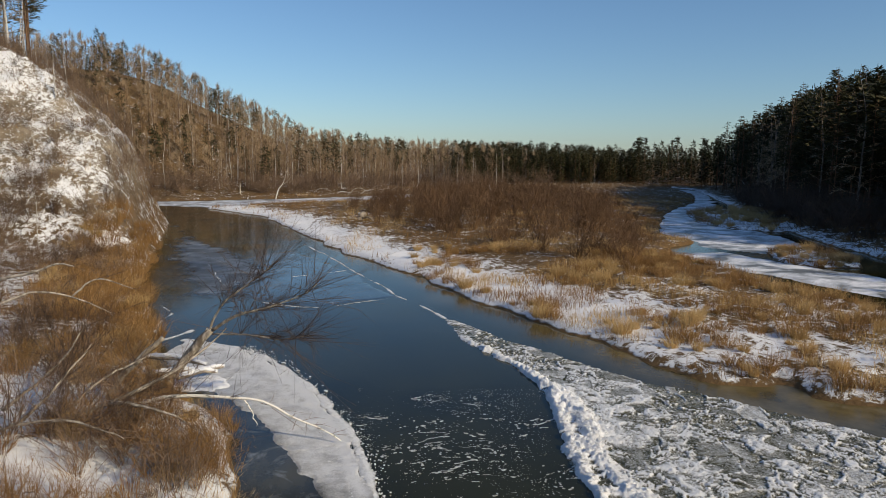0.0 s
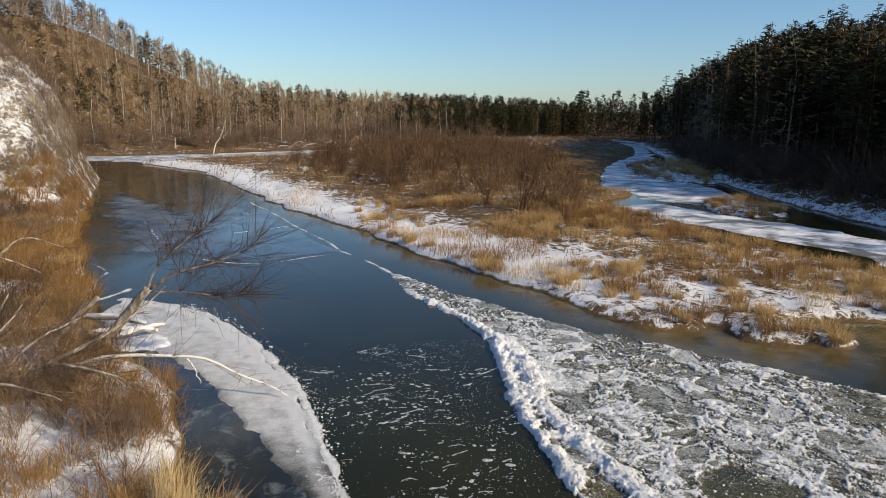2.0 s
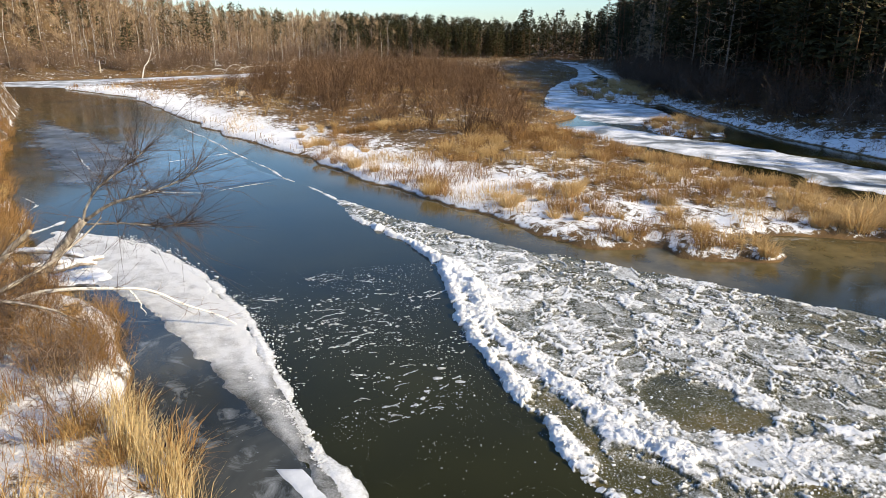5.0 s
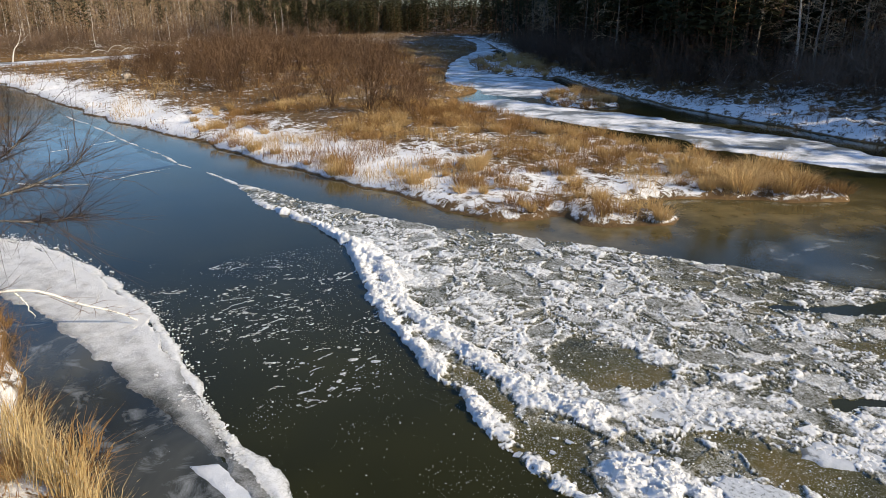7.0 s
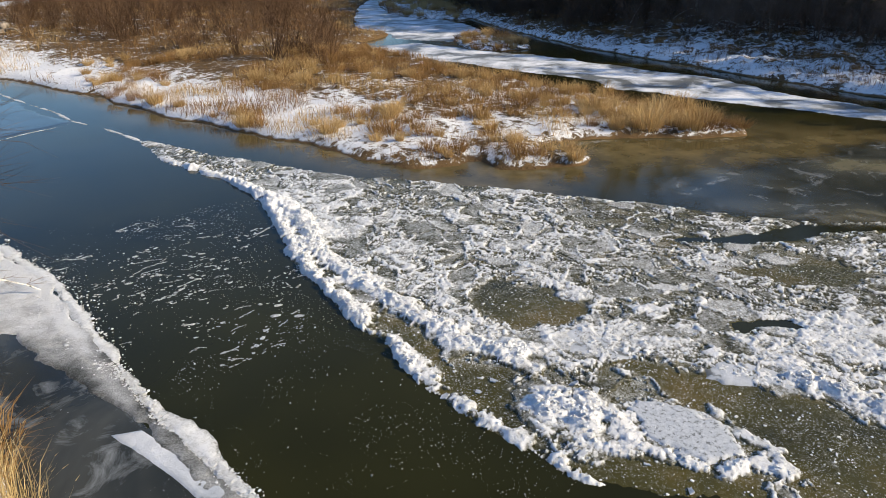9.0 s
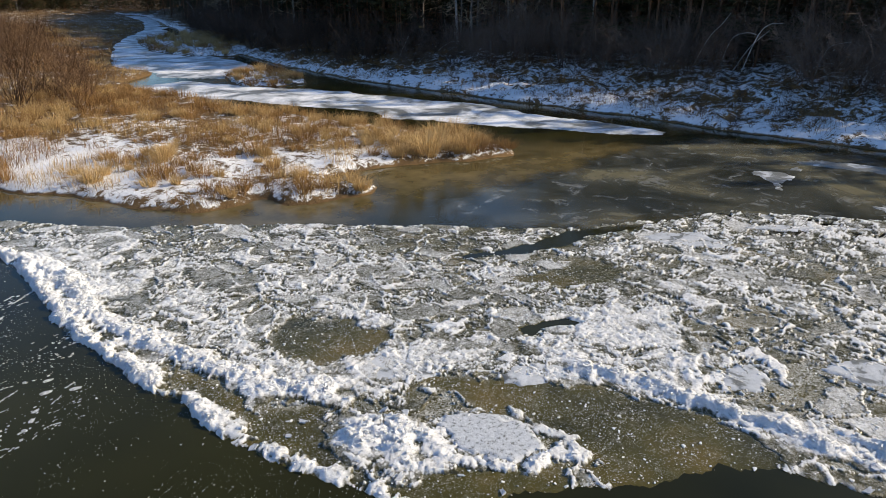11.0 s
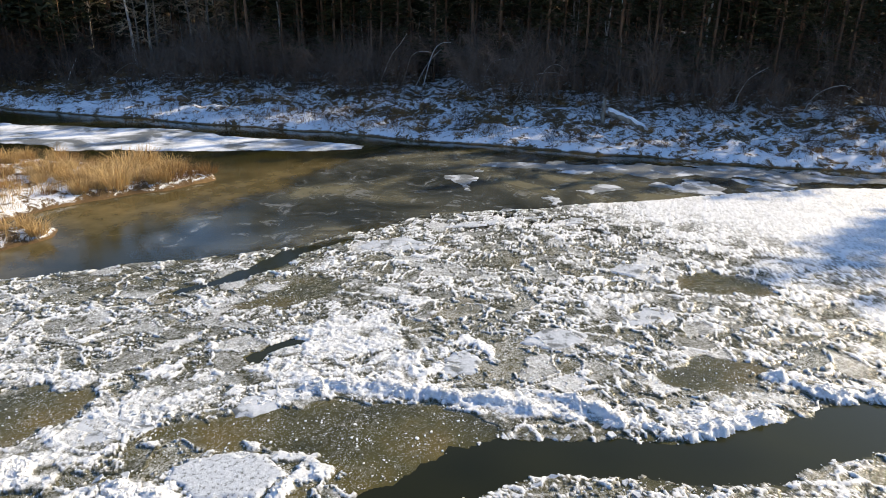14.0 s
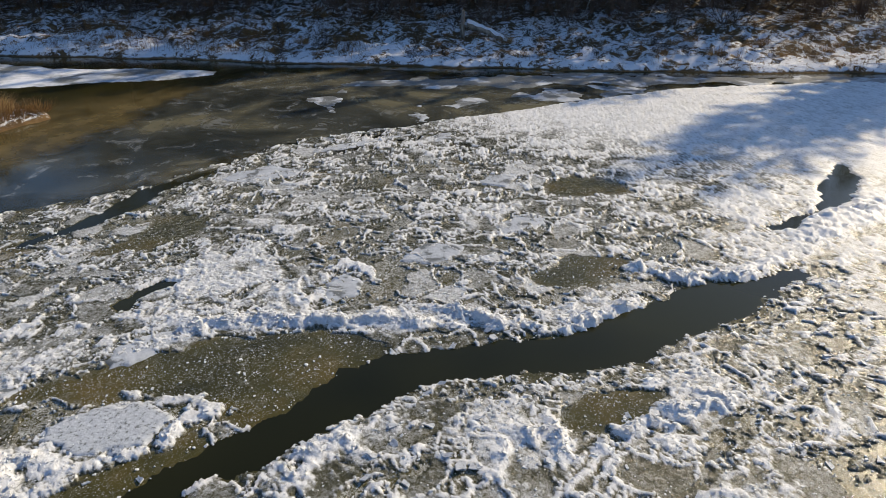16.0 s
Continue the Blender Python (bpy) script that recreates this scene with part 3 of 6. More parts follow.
POOLS = [[(5.57, 10.88), (6.36, 11.19), (7.11, 10.39), (7.3, 9.58), (6.75, 9.15), (5.79, 9.46), (5.44, 10.11)],
         [(6.97, 7.45), (7.85, 6.39), (8.85, 5.37), (9.21, 4.52), (9.4, 3.36), (9.2, 2.3), (7.75, 3.0), (7.01, 3.98), (7.34, 5.02), (7.21, 6.31)],
         [(3.69, 11.18), (4.0, 10.03), (4.28, 8.88), (4.89, 8.26), (4.4, 7.49), (4.43, 6.77), (4.12, 7.37), (3.86, 8.31), (3.8, 9.39)],
         [(12.14, -0.02), (13.28, -0.57), (13.18, -1.51), (12.39, -1.36), (12.01, -0.58)], [(16.88, 0.04), (18.31, -0.53), (17.86, -1.75), (17.03, -1.85)],
         [(7.84, -2.17), (8.27, -2.54), (8.34, -2.94), (7.81, -2.62)], [(7.81, -0.69), (8.52, -1.03), (8.65, -1.79), (8.09, -1.57)],
         [(11.5, 9.3), (13.6, 8.7), (13.9, 7.7), (12.0, 8.2)], [(4.6, 5.9), (5.6, 5.4), (6.6, 4.6), (6.2, 4.2), (4.9, 5.0)]]
RIDGES = [  # line, height, half width
    ([(0.4, 25.2), (2.2, 21.3), (3.1, 19.0), (2.9, 16.7), (2.95, 14.7), (3.0, 12.7), (3.2, 11.6), (3.25, 10.4), (3.45, 9.5), (3.65, 8.7)], 0.18, 0.27),
    ([(3.85, 7.9), (4.05, 7.2), (4.3, 6.55), (4.55, 5.9), (4.75, 5.4)], 0.10, 0.17),
    ([(3.3, 18.7), (3.6, 16.8), (3.55, 14.0), (3.7, 12.9), (4.2, 11.4), (4.4, 10.4), (4.7, 9.3), (5.25, 8.8), (5.3, 8.1)], 0.17, 0.28),
    ([(9.2, 6.1), (9.3, 5.5), (9.6, 4.9), (9.65, 4.2), (9.8, 3.3), (10.0, 2.7), (10.0, 1.9)], 0.17, 0.19),
    ([(10.5, 2.2), (10.5, 1.5), (10.2, 0.5), (10.15, -0.4), (10.8, -1.1), (11.4, -1.8)], 0.17, 0.19),
    ([(12.9, -1.6), (12.6, -2.5), (12.5, -3.0), (12.9, -3.8), (13.9, -5.1)], 0.15, 0.24),
    ([(11.4, 5.3), (10.7, 4.75), (10.15, 4.25), (10.8, 4.2), (11.6, 4.25), (12.1, 4.1), (11.8, 3.6), (11.25, 3.1)], 0.035, 0.09),
    ([(4.8, 7.3), (5.2, 7.1), (5.5, 6.7), (5.2, 6.4)], 0.17, 0.38),
    ([(5.9, 6.7), (5.6, 5.9), (6.2, 5.05), (7.0, 4.75)], 0.07, 0.14),
    ([(6.7, 6.6), (7.2, 6.0), (7.3, 5.0), (7.1, 4.2)], 0.06, 0.12),
    ([(15.0, -5.7), (16.2, -6.7), (17.2, -8.0), (18.1, -9.0)], 0.22, 0.5),
    ([(6.1, 3.0), (6.6, 2.7), (7.0, 2.5)], 0.12, 0.28),
    ([(6.5, 0.4), (7.2, 0.1), (7.6, -0.4), (6.9, -0.6)], 0.10, 0.26),
    ([(7.4, -1.1), (7.9, -1.4), (8.2, -2.0), (8.4, -2.4), (8.8, -3.0)], 0.12, 0.20),
]
BANDS = [  # denser white crust: line, half width, amount
    ([(3.4, 18.5), (3.4, 14.0), (3.7, 12.4)], 0.7, 0.9), ([(5.2, 15.5), (4.9, 12.5), (5.0, 10.2), (5.8, 8.9)], 0.8, 0.6), ([(6.6, 13.8), (7.9, 12.4)], 0.8, 0.5),
    ([(9.4, 7.0), (10.7, 6.6), (11.3, 5.7), (10.2, 4.8), (9.5, 6.2)], 0.6, 1.6), ([(5.4, 8.9), (7.0, 8.7), (8.1, 7.8)], 0.5, 0.6), ([(12.5, 6.5), (14.5, 3.5), (15.5, 0.5)], 1.8, 0.35),
    ([(7.1, 15.5), (7.6, 13.8), (7.97, 12.5), (8.1, 11.4), (7.5, 10.0)], 0.35, 1.1), ([(7.2, 15.7), (8.9, 16.5), (10.6, 15.7)], 0.35, 0.8), ([(5.5, 11.3), (6.6, 11.85), (7.6, 11.4)], 0.25, 0.9),
    ([(5.0, 7.2), (5.3, 6.3)], 0.5, 1.2), ([(9.2, 5.6), (10.0, 2.6), (10.2, 0.4), (11.2, -1.6)], 0.35, 1.2), ([(12.9, -1.6), (12.9, -3.8), (14.2, -5.0)], 0.7, 0.9), ([(16.0, -3.0), (17.5, -4.5)], 1.6, 0.5),
    ([(6.4, 2.6), (7.2, 1.4), (7.3, 0.2)], 0.7, 0.7), ([(7.6, -1.4), (8.5, -2.6)], 0.5, 0.7), ([(15.2, -5.9), (18.2, -9.0)], 1.0, 1.3), ([(10.9, 9.0), (9.0, 9.5)], 0.9, 0.25), ([(10.0, 13.5), (13.0, 12.2)], 1.0, -0.25), ([(12.5, 9.6), (14.8, 8.0)], 0.8, -0.5)]
FLOW = (0.57, -0.82)


def cells(x, y, size, seed):
    """Broken-up ice: nearness to the middle and to the rim of each uneven piece, and two chances that belong to it."""
    x, y = x / size, y / size
    ix, iy = np.floor(x), np.floor(y)
    f1, f2 = np.full(x.shape, 9.0), np.full(x.shape, 9.0)
    r, q = np.zeros(x.shape), np.zeros(x.shape)
    for i in (-1, 0, 1):
        for j in (-1, 0, 1):
            cx, cy = ix + i, iy + j
            d = np.hypot(cx + lattice(cx, cy, seed) - x, cy + lattice(cx, cy, seed + 1) - y)
            new_best = d < f1
            f2 = np.where(new_best, f1, np.minimum(f2, d))
            r, q = np.where(new_best, lattice(cx, cy, seed + 2), r), np.where(new_best, lattice(cx, cy, seed + 3), q)
            f1 = np.where(new_best, d, f1)
    return f1, f2 - f1, r, q


def field_edge(x, y):
    e = poly_sd(x, y, FIELD) + (fbm(x, y, 0.7, 4, 51) - 0.5) * 0.45
    e = np.minimum(e, -poly_sd(x, y, LEAD_WIDE) + (fbm(x, y, 0.5, 4, 52, 0.65) - 0.5) * 0.5)
    e = np.minimum(e, -poly_sd(x, y, LEAD_FAR) + (fbm(x, y, 0.5, 4, 53, 0.65) - 0.5) * 0.5)
    d, w = line_dist(x, y, LEAD_THIN)
    e = np.minimum(e, d - 0.05 - 0.24 * np.sin(w * math.pi) ** 1.5 + (fbm(x, y, 0.4, 3, 54) - 0.5) * 0.2)
    d, w = line_dist(x, y, LEAD_SMALL)
    return np.minimum(e, d - 0.12 + (fbm(x, y, 0.3, 3, 55) - 0.5) * 0.3)


def crust_cover(x, y):
    """How much of the river's thin ice lies under white crust, by the plan of bands and clear pools."""
    c = 0.36 + 1.6 * (fbm(x, y, 2.4, 4, 66, 0.6) - 0.5) + 1.7 * smooth(15, 27, x - y * 0.55)
    for line, half, amount in BANDS:
        d, _ = line_dist(x, y, line)
        c = c + amount * np.exp(-((d / half) ** 2))
    w = (fbm(x, y, 0.8, 4, 69, 0.6) - 0.5) * 0.9
    for p in POOLS:
        c = c - 2.2 * smooth(-0.30, 0.25, poly_sd(x, y, p) + w)
    return c


def crust_height(x, y, edge):
    """Height of the crust over the water, below zero where there is none, and how white it is."""
    wx, wy = (fbm(x, y, 0.9, 3, 61) - 0.5) * 0.9, (fbm(x, y, 0.9, 3, 62) - 0.5) * 0.9
    u, v = x * FLOW[0] + y * FLOW[1], -x * FLOW[1] + y * FLOW[0]
    jx, jy = (fbm(x, y, 0.22, 2, 56) - 0.5) * 0.22, (fbm(x, y, 0.22, 2, 57) - 0.5) * 0.22
    cover = crust_cover(x, y)
    # pieces a hand wide, elongated along the stream
    f1, rim, r, q = cells(u * 0.72 + jx, v + jy, 0.13, 301)
    g1, grim, gr, gq = cells(u * 0.8 + wx * 0.5 + jx, v + wy * 0.5 + jy, 0.36, 311)
    mid = (fbm(u * 0.7 + wx, v + wy, 0.55, 4, 63, 0.6) - 0.5) * 3.0
    chance = 0.10 + 0.36 * cover + 0.36 * mid
    piece = (r < chance) * smooth(0.02, 0.12, rim)
    big = (gr < chance + 0.05) * smooth(0.015, 0.07, grim)
    # laced rims of frozen-in pans
    n1, lace, lr, lq = cells(u * 0.85 + wx, v + wy, 0.62, 321)
    line = np.exp(-((lace / 0.055) ** 2)) * smooth(0.40, 0.52, fbm(x, y, 0.5, 3, 64)) * smooth(-0.7, 0.1, cover)
    line2 = 1 - np.abs(fbm(u * 0.8 + wy, v + wx, 0.34, 4, 65, 0.62) - 0.5) * 18
    line3 = 1 - np.abs(fbm(u * 0.9 + wx, v + wy, 0.17, 3, 75, 0.6) - 0.5) * 13
    line = np.maximum(line, (1 - 0.9 * (lr < 0.32) * smooth(0.10, 0.2, lace)) * np.clip(line2, 0, 1) * smooth(-0.5, 0.4, cover + mid * 0.5))
    line = np.maximum(line, 0.7 * (lr > 0.32) * np.clip(line3, 0, 1) * smooth(0.0, 0.7, cover + mid * 0.7))
    pan = (lr < 0.32) * smooth(0.05, 0.14, lace) * smooth(0.9, 0.3, cover)
    piece, big = piece * (1 - 0.9 * pan), big * (1 - 0.9 * pan)
    lumps = 0.4 + 1.2 * fbm(x, y, 0.16, 2, 58)
    h = 0.010 + 0.012 * piece * (0.3 + 0.9 * q) + 0.013 * big * (0.3 + 0.9 * gq) + 0.031 * line * lumps + 0.010 * smooth(0.3, 1.0, chance)
    white = 0.05 + 0.22 * piece * (0.3 + 0.9 * q) + 0.26 * big * (0.3 + 0.9 * gq) + 0.80 * smooth(0.25, 0.7, line) + 0.30 * smooth(0.1, 0.8, chance) + 0.05 * np.clip(mid, -1, 1)
    white = np.maximum(white, (0.28 + 0.36 * lq) * pan * smooth(-0.5, 0.1, cover))
    white = white - 0.25 * (1 - smooth(-0.6, -0.1, cover))
    dome = np.sqrt(np.clip(1 - (f1 / 0.8) ** 2, 0, 1))
    k1, krim, kr, kq = cells(x + jx, y + jy, 0.24, 331)
    dome2 = np.sqrt(np.clip(1 - (k1 / 0.75) ** 2, 0, 1)) * (0.4 + 0.9 * kq)
    for ln, top, half in RIDGES:
        d, w = line_dist(x + wx * 0.25, y + wy * 0.25, ln)
        d = np.maximum(d + (fbm(x, y, 0.32, 4, 67, 0.65) - 0.5) * 0.50, 0)
        body = np.exp(-((d / (half * (0.45 + 0.75 * fbm(x, y, 0.8, 3, 76)))) ** 2.2)) * np.clip(np.minimum(w, 1 - w) * 9 + 0.4, 0, 1)
        ragged = smooth(0.34, 0.56, fbm(x + jx, y + jy, 0.42, 4, 59, 0.65) + 0.7 * top + 0.01)
        part_h = body * ragged * (0.28 + 0.36 * dome2 + 0.32 * q * smooth(0.0, 0.14, rim) + 0.22 * dome) * (0.5 + 1.0 * fbm(x, y, 1.1, 2, 68))
        h = h + 0.72 * top * part_h
        white = white + 0.9 * smooth(0.08, 0.5, part_h)
    calm = smooth(18, 25, x - 0.4 * y)
    h = h * (1 - calm) + (0.03 + 0.45 * (h - 0.03)) * calm
    white = np.maximum(np.clip(white, 0, 1), 0.66 * calm)
    h = h - 0.05 * (1 - smooth(-0.05, 0.16, edge)) * (1 - 0.8 * smooth(13, 17, x))
    return np.where((edge > -0.02) & (white > 0.09), h, -0.2), white


def build_ice_field():
    xs = spacing([(-1.2, 0.12), (2.0, 0.06), (2.7, 0.038), (10.5, 0.038), (14, 0.06), (20, 0.11), (36, 0.22)])
    ys = spacing([(-34, 0.4), (-14, 0.14), (-6, 0.055), (-3, 0.04), (11, 0.04), (18, 0.06), (29, 0.12)])
    gx, gy = np.meshgrid(xs, ys, indexing="ij")
    edge = field_edge(gx, gy)
    h, thick = crust_height(gx, gy, edge)
    jig = (lattice(np.round(gx * 60), np.round(gy * 60), 9) - 0.5) * 0.012
    z = np.where(h > 0.0, h + jig * smooth(0.01, 0.05, h), h * 0.3)
    keep = np.maximum.reduce([h[:-1, :-1], h[1:, :-1], h[:-1, 1:], h[1:, 1:]]) > 0.004
    v, f, a = compact(np.stack([gx, gy, np.maximum(z, -0.03) + 0.010], -1).reshape(-1, 3), grid_faces(len(xs), len(ys), keep), {"thick": thick.ravel()})
    tagged(new("ice_crust", mesh_np("ice_crust", v, f, M_CRUST, a, flat=False)), "white crumpled frazil ice crust frozen over the river", "ice", kind="stuff")
    gx, gy = np.meshgrid(xs[::3], ys[::3], indexing="ij")
    edge = field_edge(gx, gy)
    keep = np.maximum.reduce([edge[:-1, :-1], edge[1:, :-1], edge[:-1, 1:], edge[1:, 1:]]) > -0.25
    inner = smooth(0.0, 0.5, edge)
    milk = inner * np.clip(0.30 + 0.6 * crust_cover(gx, gy), 0, 1)
    v, f, a = compact(np.stack([gx, gy, -0.03 + 0.036 * smooth(-0.22, 0.12, edge)], -1).reshape(-1, 3), grid_faces(len(gx), gx.shape[1], keep), {"milk": milk.ravel(), "inner": inner.ravel()})
    tagged(new("skim_ice", mesh_np("skim_ice", v, f, M_SKIM, a, flat=False)), "thin grey-green skim ice full of frozen grains", "ice", kind="structure")


build_ice_field()


def flake_shape(seed):
    """A crystal flake with four uneven faces."""
    rng = np.random.default_rng(seed)
    v = np.array([(0.6, 0, 0), (-0.4, 0.5, 0), (-0.4, -0.5, 0), (0, 0, 0.45)]) + rng.uniform(-0.15, 0.15, (4, 3))
    return v, np.array([(0, 2, 1), (0, 1, 3), (1, 2, 3), (2, 0, 3)])


def fleck_shape(seed):
    """A ragged round fleck, a little raised in the middle."""
    rng = np.random.default_rng(seed)
    a = np.arange(8) * 0.785 + rng.uniform(-0.25, 0.25, 8)
    r = rng.uniform(0.28, 0.62, 8)
    v = np.concatenate([np.stack([np.cos(a) * r, np.sin(a) * r, np.zeros(8)], 1), [(0.05, 0, 0.2)]])
    return v, np.array([(i, (i + 1) % 8, 8) for i in range(8)])


def tilted(x, y, z, size, tilt, rng):
    """Placements turned any way about the upright and tipped by up to tilt."""
    n = len(x)
    m = placed(x, y, z, rng.uniform(0, 6.28, n), size)
    a, b = rng.normal(0, tilt, n), rng.uniform(0, 6.28, n)
    k = np.zeros((n, 4, 4))
    c, s, t = np.cos(a), np.sin(a), 1 - np.cos(a)
    ux, uy = np.cos(b), np.sin(b)
    k[:, 0, 0], k[:, 0, 1], k[:, 0, 2] = c + ux * ux * t, ux * uy * t, uy * s
    k[:, 1, 0], k[:, 1, 1], k[:, 1, 2] = ux * uy * t, c + uy * uy * t, -ux * s
    k[:, 2, 0], k[:, 2, 1], k[:, 2, 2], k[:, 3, 3] = -uy * s, ux * s, c, 1
    return m @ k


def shard_shape(seed):
    """A flat five-sided splinter of crust with its own thickness."""
    rng = np.random.default_rng(seed)
    a = np.arange(5) * 1.257 + rng.uniform(-0.35, 0.35, 5)
    r = rng.uniform(0.32, 0.62, 5)
    low = np.stack([np.cos(a) * r, np.sin(a) * r * 0.75, np.full(5, -0.08)], 1)
    top = low * [0.9, 0.9, 0] + [0, 0, 0.10]
    k = [(i, (i + 1) % 5) for i in range(5)]
    return np.concatenate([low, top]), np.array([(5, 6, 7), (5, 7, 8), (5, 8, 9)] + [(i, j, j + 5) for i, j in k] + [(i, j + 5, i + 5) for i, j in k])


def build_rubble():
    """Loose shards of frazil strewn over the crust, thickest along the ridges."""
    rng = np.random.default_rng(4)
    n = 330000
    near = rng.uniform(0, 1, n) < 0.85
    x = np.where(near, rng.uniform(2.4, 13, n), rng.uniform(0, 26, n))
    y = np.where(near, rng.uniform(-6, 17, n), rng.uniform(-12, 26, n))
    edge = field_edge(x, y)
    h, white = crust_height(x, y, edge)
    heap = smooth(0.05, 0.11, h)
    p = 0.035 + 0.17 * smooth(0.3, 0.75, white) + 0.24 * heap
    pick = (edge > 0.02) & (rng.uniform(0, 1, n) < p)
    x, y, h, heap = x[pick], y[pick], h[pick], heap[pick]
    lot = rng.uniform(0, 1, len(x))
    vs, fs, off = [], [], 0
    for k in range(8):
        i = np.nonzero((lot * 8).astype(int) == k)[0]
        plain = k >= 5
        size = (rng.gamma(2.0, 0.007, len(i)) + 0.012 if plain else rng.gamma(2.0, 0.012, len(i)) + 0.018) * (0.8 + 0.5 * heap[i])
        shape = flake_shape(k) if plain else shard_shape(k)
        tip = 0.2 if plain else 0.12 + 0.35 * heap[i]
        v, f = joined(*shape, tilted(x[i], y[i], np.maximum(h[i], 0) + 0.014, size, tip, rng))
        vs.append(v), fs.append(f + off)
        off += len(v)
    v, f = np.concatenate(vs), np.concatenate(fs)
    me = mesh_np("ice_rubble", v, f, M_CRUST, {"thick": np.full(len(v), 0.92)}, flat=True)
    tagged(new("ice_rubble", me), "loose white shards of broken frazil ice on the river crust", "ice", kind="stuff")


build_rubble()


def plate(rng, size, thick):
    """An irregular broken plate of ice with a bevelled rim."""
    n = int(rng.integers(6, 10))
    a = np.sort(rng.uniform(0, 6.28, n) * 0.35 + np.arange(n) * 6.28 / n * 0.65 + 0.3)
    r = size * rng.uniform(0.6, 1.1, n)
    bm = bmesh.new()
    low = [bm.verts.new((math.cos(t) * q, math.sin(t) * q * 0.8, 0)) for t, q in zip(a, r)]
    top = [bm.verts.new((math.cos(t) * q * 0.95, math.sin(t) * q * 0.76, thick)) for t, q in zip(a, r)]
    bm.faces.new(low[::-1]), bm.faces.new(top)
    for i in range(n):
        bm.faces.new((low[i], low[(i + 1) % n], top[(i + 1) % n], top[i]))
    bmesh.ops.triangulate(bm, faces=bm.faces[:])
    v = np.array([tuple(q.co) for q in bm.verts])
    f = np.array([[q.index for q in t.verts] for t in bm.faces])
    bm.free()
    return mesh_np("ice_plate", v, f, M_PLATE)


def build_plates():
    rng = np.random.default_rng(6)
    shapes = [plate(rng, 0.16, 0.025) for _ in range(8)]
    spots = [((5.2, 6.9), 0.5, 16, 0.45), ((6.4, 2.3), 0.8, 20, 0.25), ((7.6, 0.9), 0.8, 14, 0.3), ((7.4, -1.6), 1.0, 12, 0.25), ((9.8, 1.0), 0.5, 8, 0.3), ((4.4, 8.0), 0.5, 6, 0.3),
             ((8.6, -4.5), 1.6, 16, 0.15), ((10.8, -6.0), 1.8, 14, 0.12), ((5.4, 4.9), 0.4, 6, 0.3)]
    for (cx, cy), r, n, tip in spots:
        x, y = cx + rng.normal(0, r, n), cy + rng.normal(0, r, n)
        edge = field_edge(x, y)
        h, _ = crust_height(x, y, edge)
        for i in np.nonzero(edge > 0.05)[0]:
            ob = new("ice_plate", shapes[int(rng.integers(8))])
            ob.matrix_world = pose(x[i], y[i], max(h[i], 0) + 0.012, *np.degrees(rng.normal(0, tip * 0.55, 2)), rng.uniform(0, 360)) @ Matrix.Scale(rng.uniform(0.3, 0.75), 4)
            tagged(ob, "tilted broken plate of pale river ice", "ice plate", "broken ice plates")


build_plates()


def build_streaks():
    """Thin strings and specks of frazil drifting on the open water."""
    rng = np.random.default_rng(8)
    zone = [(-2.2, 17.2), (-0.4, 18.2), (2.6, 16.6), (2.9, 12), (2.6, 10.8), (0.8, 11.0), (-0.6, 12.2), (-1.6, 14.2)]
    xs, ys, size, turn = [], [], [], []
    for _ in range(520):
        x, y = rng.uniform(-2.4, 3.6), 18.4 - 9.5 * rng.uniform(0, 1) ** 1.3
        a, w = rng.normal(0.35, 0.25), rng.gamma(2.0, 0.011) + 0.010
        wisp = rng.uniform(0, 1) < 0.55
        for _ in range(int(rng.integers(3, 16))):
            q = w * (0.9 if wisp else rng.uniform(0.4, 1.7))
            xs.append(x + rng.normal(0, w * (0.2 if wisp else 1.8))), ys.append(y + rng.normal(0, w * (0.2 if wisp else 1.8))), size.append(q), turn.append(a + rng.normal(0, 0.5))
            a += rng.normal(0, 0.2)
            step = w * (rng.uniform(0.5, 1.1) if wisp else rng.uniform(1.5, 6.0))
            x, y = x + math.cos(a) * step, y + math.sin(a) * step
    x, y, size, turn = map(np.array, (xs, ys, size, turn))
    ok = (poly_sd(x, y, zone) + (fbm(x, y, 1.5, 2, 94) - 0.5) * 3 > 0) & (fbm(x + 0.5 * y, y * 2, 1.3, 3, 96) > 0.44) & (field_edge(x, y) < 0.02)
    m = placed(x[ok], y[ok], np.full(ok.sum(), 0.003), turn[ok], size[ok])
    m[:, :, 0] *= rng.uniform(0.9, 2.0, (ok.sum(), 1))
    m[:, 2, 2] *= 0.5
    v, f = joined(*fleck_shape(3), m)
    x, y = rng.uniform(-2.5, 5.2, 14000), rng.uniform(5.5, 19, 14000)
    ok = (field_edge(x, y) < 0) & (poly_sd(x, y, LEFT) < -1.2) & (rng.uniform(0, 1, 14000) < 0.15 + 0.85 * (fbm(x, y, 1.5, 2, 95) > 0.52))
    w, g = joined(*flake_shape(5), tilted(x[ok], y[ok], np.full(ok.sum(), 0.003), rng.gamma(1.4, 0.005, ok.sum()) + 0.004, 0.1, rng))
    f = np.concatenate([f, g + len(v)])
    v = np.concatenate([v, w])
    tagged(new("frazil_streaks", mesh_np("frazil_streaks", v, f, M_CRUST, {"thick": np.full(len(v), 0.55)})), "scattered white flecks of frazil on dark water", "ice", kind="stuff")


build_streaks()


